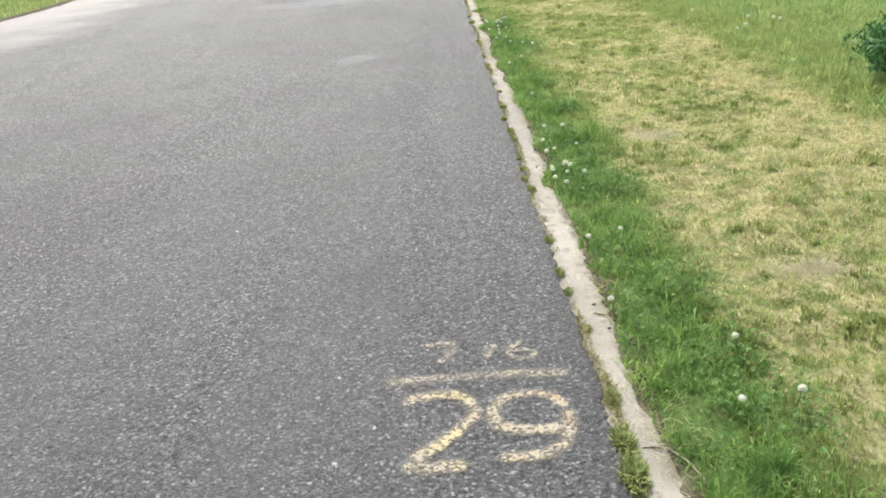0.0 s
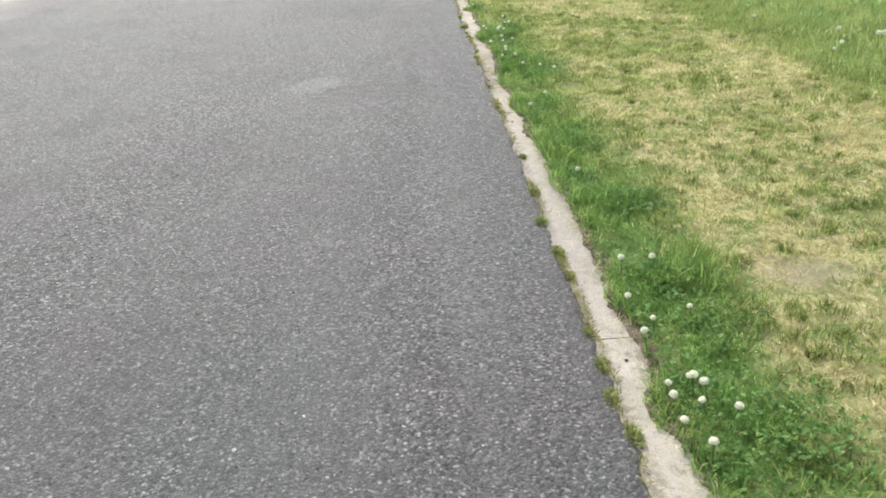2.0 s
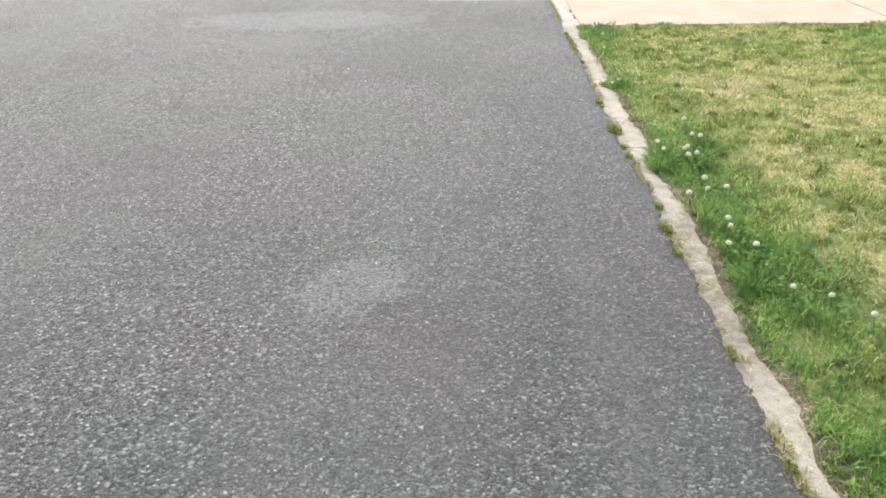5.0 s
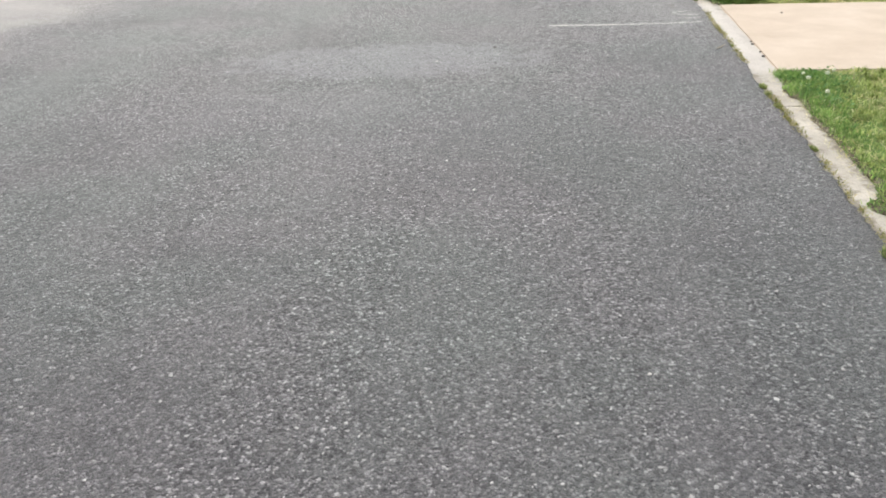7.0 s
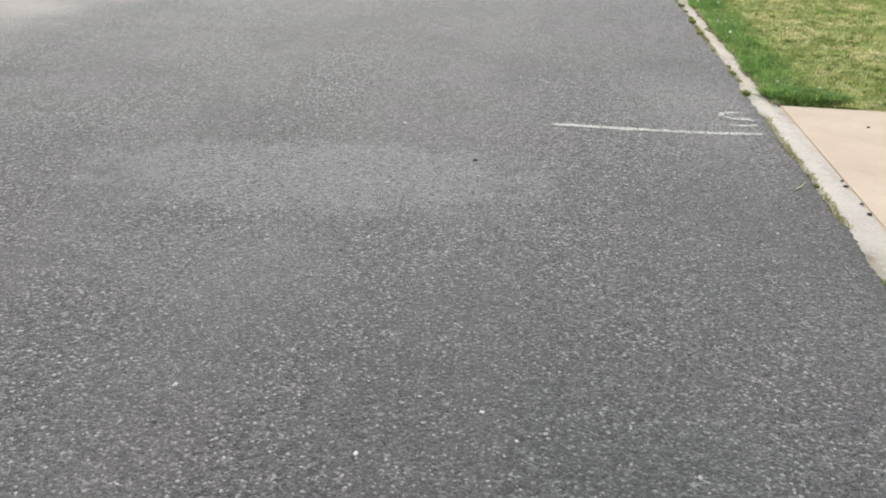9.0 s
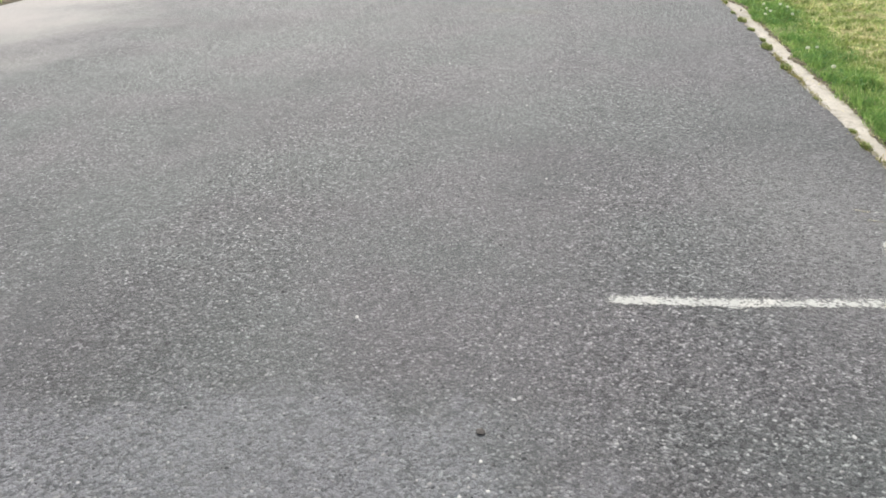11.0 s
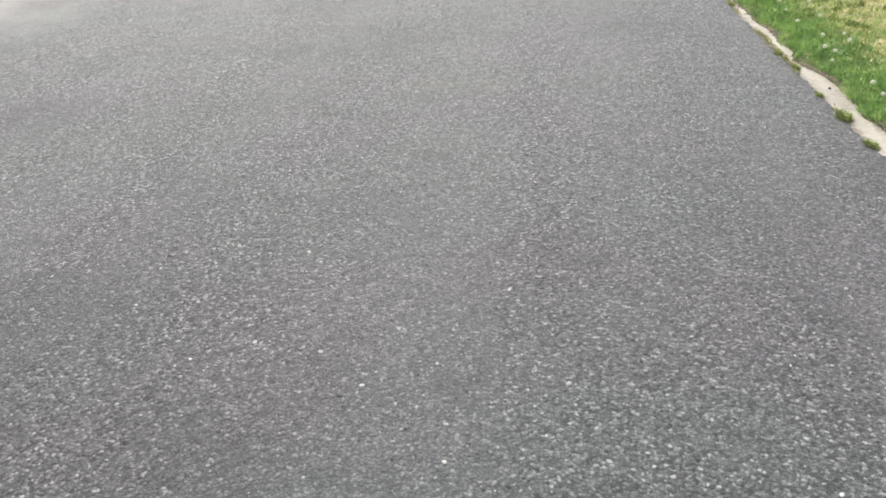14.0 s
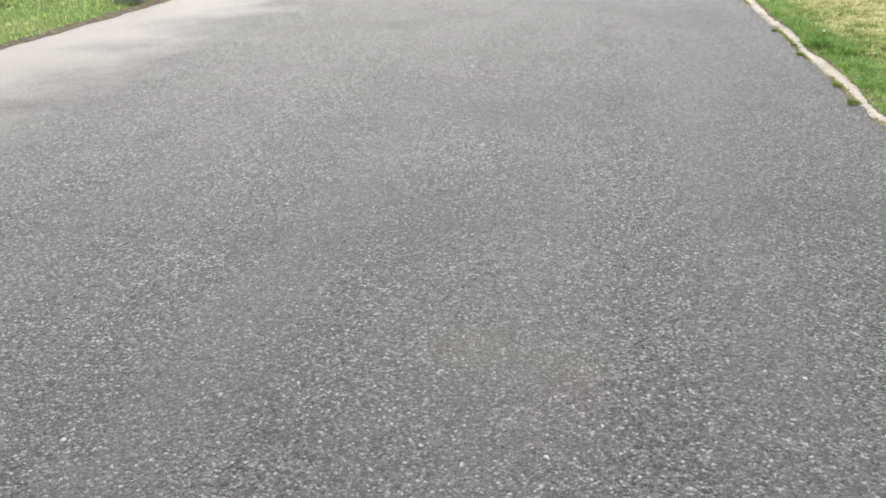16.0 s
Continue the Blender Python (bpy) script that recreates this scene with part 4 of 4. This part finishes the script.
AGAIN = [(0.40, 19.34, 1.6), (0.40, 18.70, 1.4), (0.40, 17.93, 0.6), (0.41, 17.30, 0.7), (0.41, 16.44, 1.2), (0.40, 20.0, 1.1), (0.385, 20.77, 0.9), (0.39, 21.66, 1.1), (0.39, 5.86, 1.0), (0.40, 5.53, 1.0), (0.40, 6.22, 1.0), (0.40, 4.35, 0.9), (0.38, 11.25, 1.0), (0.40, 13.5, 0.9), (0.40, 13.35, 0.8), (0.40, 17.05, 1.0), (0.41, 21.34, 0.9), (0.39, 20.40, 1.5), (0.41, 19.6, 0.9),
         (0.37, 27.46, 1.3), (0.39, 26.66, 1.2), (0.39, 26.25, 1.3), (0.38, 25.09, 1.3), (0.37, 24.58, 1.4), (0.41, 12.4, 0.7), (0.40, 13.1, 0.8), (0.41, 14.6, 0.6), (0.40, 8.3, 0.7), (0.40, 23.2, 1.0)]


def weed_mesh(n, seed):
    r0 = np.random.default_rng(seed)
    v, c, sizes = [], [], []
    for k in range(n):
        a, rad = r0.uniform(0, 6.28), r0.uniform(0.002, 0.028)
        bx, by = 0.8 * rad * math.cos(a), 1.4 * rad * math.sin(a)
        h, out, w = r0.uniform(0.006, 0.026), r0.uniform(0.004, 0.018), r0.uniform(0.0025, 0.005)
        a2 = a + r0.normal(0, 0.7)
        dx, dy = math.cos(a2), math.sin(a2)
        b = len(v)
        v += [(bx - dy * w / 2, by + dx * w / 2, 0), (bx + dy * w / 2, by - dx * w / 2, 0),
              (bx + dx * out * 0.45 - dy * w * 0.45, by + dy * out * 0.45 + dx * w * 0.45, h * 0.75),
              (bx + dx * out * 0.45 + dy * w * 0.45, by + dy * out * 0.45 - dx * w * 0.45, h * 0.75), (bx + dx * out, by + dy * out, h)]
        c += [b, b + 1, b + 3, b + 2, b + 2, b + 3, b + 4]
        sizes += [4, 3]
    return packed("weed_tuft", v, c, sizes, WEED)


tufts = [weed_mesh(n, k) for k, n in enumerate((340, 420, 300))]
r = random.Random(5)
for k, (x, y, s) in enumerate(WEEDS + AGAIN):
    ob = tagged(new("weed_tuft", tufts[k % 3]), "small yellow-green weed tuft rooted in the kerb joint", "weed", "weeds along the kerb joint")
    x = float(edge_x(np.array([y]))[0]) + (x - 0.405) * 0.8
    ob.matrix_basis = pose(x, y, 0.008, 0, 0, r.choice((0, 180)) + r.uniform(-8, 8)) @ Matrix.Diagonal((s, s * 1.4, s * 0.7, 1))
# dense clumps of green grass leaning over the kerb
def clump_mesh(seed):
    r0 = np.random.default_rng(seed)
    n = 420
    a, q = r0.uniform(0, 6.283, n), np.sqrt(r0.random(n)) * 0.075
    bx, by = np.cos(a) * q * 0.7, np.sin(a) * q
    h, w = r0.uniform(0.05, 0.11, n) * (1 - 0.4 * q / 0.075), r0.uniform(0.003, 0.006, n)
    out = q * 0.9 + r0.uniform(0.0, 0.035, n)
    a2, f = a + r0.normal(0, 0.5, n), r0.uniform(0, 3.14, n)
    px, py, lx, ly = np.cos(f) * w / 2, np.sin(f) * w / 2, np.cos(a2) * out, np.sin(a2) * out
    o = np.zeros(n)
    v = np.stack([np.c_[bx - px, by - py, o], np.c_[bx + px, by + py, o], np.c_[bx - px + lx * 0.35, by - py + ly * 0.35, h * 0.65], np.c_[bx + px + lx * 0.35, by + py + ly * 0.35, h * 0.65], np.c_[bx + lx, by + ly, h * 0.9]], 1)
    return packed("grass_clump", v.reshape(-1, 3), (np.arange(n)[:, None] * 5 + np.array([0, 1, 3, 2, 2, 3, 4])).ravel(), np.tile([4, 3], n), LUSH)


clumps = [clump_mesh(k) for k in (3, 4)]
for k, (x, y, s) in enumerate([(0.53, 10.04, 1.0), (0.60, 10.2, 1.1), (0.72, 10.1, 1.2), (0.84, 10.3, 1.1), (0.63, 13.7, 0.9), (0.75, 13.72, 0.8), (0.60, 16.42, 1.2), (0.72, 16.36, 1.3), (0.86, 16.34, 1.2), (1.0, 16.38, 1.0), (0.66, 9.0, 1.0), (0.60, 26.6, 1.3), (0.75, 26.3, 1.3), (0.62, 8.75, 0.9)]):
    ob = tagged(new("grass_clump", clumps[k % 2]), "dense dark green grass clump beside the concrete kerb", "grass", "grass clumps by the kerb")
    ob.matrix_basis = pose(x, y, float(lumps(x, y)) - 0.006, 0, 0, k * 71) @ Matrix.Diagonal((s, s, s * 0.8, 1))
# thin moss and seedlings between the larger weeds
y = rng.uniform(1.2, 31, 26000)
y = y[rng.random(len(y)) < np.clip(cloud(y * 0, y, 0.45, 131) * 3.2 - 1.15 + np.exp(-((y - 2.25) / 0.22) ** 2), 0, 1)]
x = edge_x(y) + rng.normal(0.004, 0.011, len(y)) + 0.02 * np.exp(-((y - 2.25) / 0.22) ** 2)
ob = new("joint_moss", blades("joint_moss", x, y, rng.uniform(0.01, 0.032, len(x)), rng.uniform(0.003, 0.005, len(x)), rng.gamma(4, 0.5, len(x)), MOSS))
tagged(ob, "yellowish moss and seedlings filling the kerb joint", "moss", kind="stuff")


# ---- twigs and litter on the ground ----
def twig(points, thick, label):
    cu = bpy.data.curves.new("twig", "CURVE")
    cu.dimensions, cu.bevel_depth, cu.bevel_resolution = "3D", thick, 2
    sp = cu.splines.new("POLY")
    sp.points.add(len(points) - 1)
    for q, (px, py, pz) in zip(sp.points, points):
        q.co = (px, py, pz, 1)
    sp.points[-1].radius = 0.4
    cu.materials.append(BARK)
    tmp = bpy.data.objects.new("twig", cu)
    me = bpy.data.meshes.new_from_object(tmp)
    bpy.data.objects.remove(tmp)
    return tagged(new("twig", me), label, "twig")


twig([(0.30, 14.53, 0.004), (0.35, 14.6, 0.006), (0.41, 14.71, 0.010)], 0.004, "pale dry twig lying across the asphalt edge")
twig([(0.50, 2.11, 0.016), (0.54, 2.09, 0.02), (0.575, 2.03, 0.022), (0.60, 1.94, 0.024)], 0.0028, "thin curved brown twig resting on the concrete kerb")
twig([(0.38, 9.16, 0.004), (0.42, 9.10, 0.014), (0.47, 9.07, 0.014)], 0.0022, "pale dry grass stalk lying over the kerb")
twig([(0.39, 9.21, 0.004), (0.45, 9.15, 0.014), (0.50, 9.2, 0.014)], 0.0018, "broken straw stalk on the kerb")
twig([(0.49, 2.92, 0.014), (0.51, 2.905, 0.016), (0.53, 2.90, 0.016)], 0.004, "short broken brown twig on the kerb")
twig([(1.20, 4.42, 0.03), (1.30, 4.44, 0.04), (1.42, 4.47, 0.034)], 0.0025, "dry brown stalk lying on mown grass")
dark_stone = plain_material("dark_stone", (0.05, 0.045, 0.04), (0.11, 0.1, 0.09), 80)
for k, (x, y, z, s) in enumerate([(0.565, 14.25, 0.016, 0.03), (0.57, 14.38, 0.016, 0.022), (0.565, 14.62, 0.016, 0.026), (0.568, 14.70, 0.016, 0.02), (1.02, 15.75, 0.018, 0.022), (0.50, 2.99, 0.012, 0.018), (0.52, 2.80, 0.012, 0.016), (0.49, 4.72, 0.012, 0.014), (0.46, 7.4, 0.012, 0.014), (0.50, 20.9, 0.012, 0.02), (-1.31, 14.62, 0.002, 0.03)]):
    ob = tagged(new("pebble", stone_mesh("pebble", s, dark_stone, 50 + k)), "small dark pebble lying loose on the pavement", "pebble", "dark pebbles")
    ob.matrix_basis = pose(x, y, z, 0, 0, k * 37)


# ---- shrubs ----
def shrub(x, y, wide, high, count, label):
    root = tagged(new("shrub"), label, "shrub")
    root.matrix_basis = pose(x, y, float(lumps(x, y)) - 0.01)
    rr = np.random.default_rng(int(abs(x) * 10) + 90)
    bm = bmesh.new()
    tips = []
    for k in range(60):
        a, o = rr.uniform(0, 6.28), rr.uniform(0.2, 1.0) * wide
        h = high * (1.05 - 0.55 * (o / wide) ** 2) * rr.uniform(0.7, 1.05)
        tip = Vector((math.cos(a) * o, math.sin(a) * o, h))
        foot = Vector((math.cos(a) * o * 0.3, math.sin(a) * o * 0.3, 0))
        tips.append((foot, tip))
        d = tip - foot
        bmesh.ops.create_cone(bm, segments=5, radius1=0.006, radius2=0.002, depth=d.length, matrix=Matrix.Translation((foot + tip) / 2) @ d.to_track_quat("Z", "Y").to_matrix().to_4x4())
    part("stems", bm, BARK, root)
    pick = rr.integers(0, len(tips), count)
    f = rr.uniform(0.15, 1.0, count)
    p = np.array([tips[i][0].lerp(tips[i][1], q) for i, q in zip(pick, f)]) + rr.normal(0, 0.045, (count, 3))
    p[:, 2] = np.maximum(p[:, 2], 0.015)
    ob = new("foliage", leaves("foliage", p[:, 0], p[:, 1], p[:, 2], rr.uniform(0.010, 0.020, count), 0.8, DEEP, 2, 1.8))
    ob.parent = root
    return root


shrub(3.68, 6.1, 0.84, 0.42, 19000, "low dense dark green leafy shrub in tall grass")
shrub(-10.3, 29.4, 0.9, 0.7, 3000, "dark leafy shrub on the verge across the road")


def block():
    bm = bmesh.new()
    bmesh.ops.create_cube(bm, size=1)
    for v in bm.verts:
        v.co = (v.co.x * 0.42, v.co.y * 0.3, v.co.z * 0.5 + 0.25)
    bmesh.ops.bevel(bm, geom=list(bm.edges), offset=0.02, segments=2, affect="EDGES")
    ob = part("concrete_block", bm, BLOCK)
    ob.matrix_basis = pose(-7.98, 29.9, -0.02, 0, 0, 12)
    return tagged(ob, "pale grey concrete block standing on the far verge", "concrete block")


block()
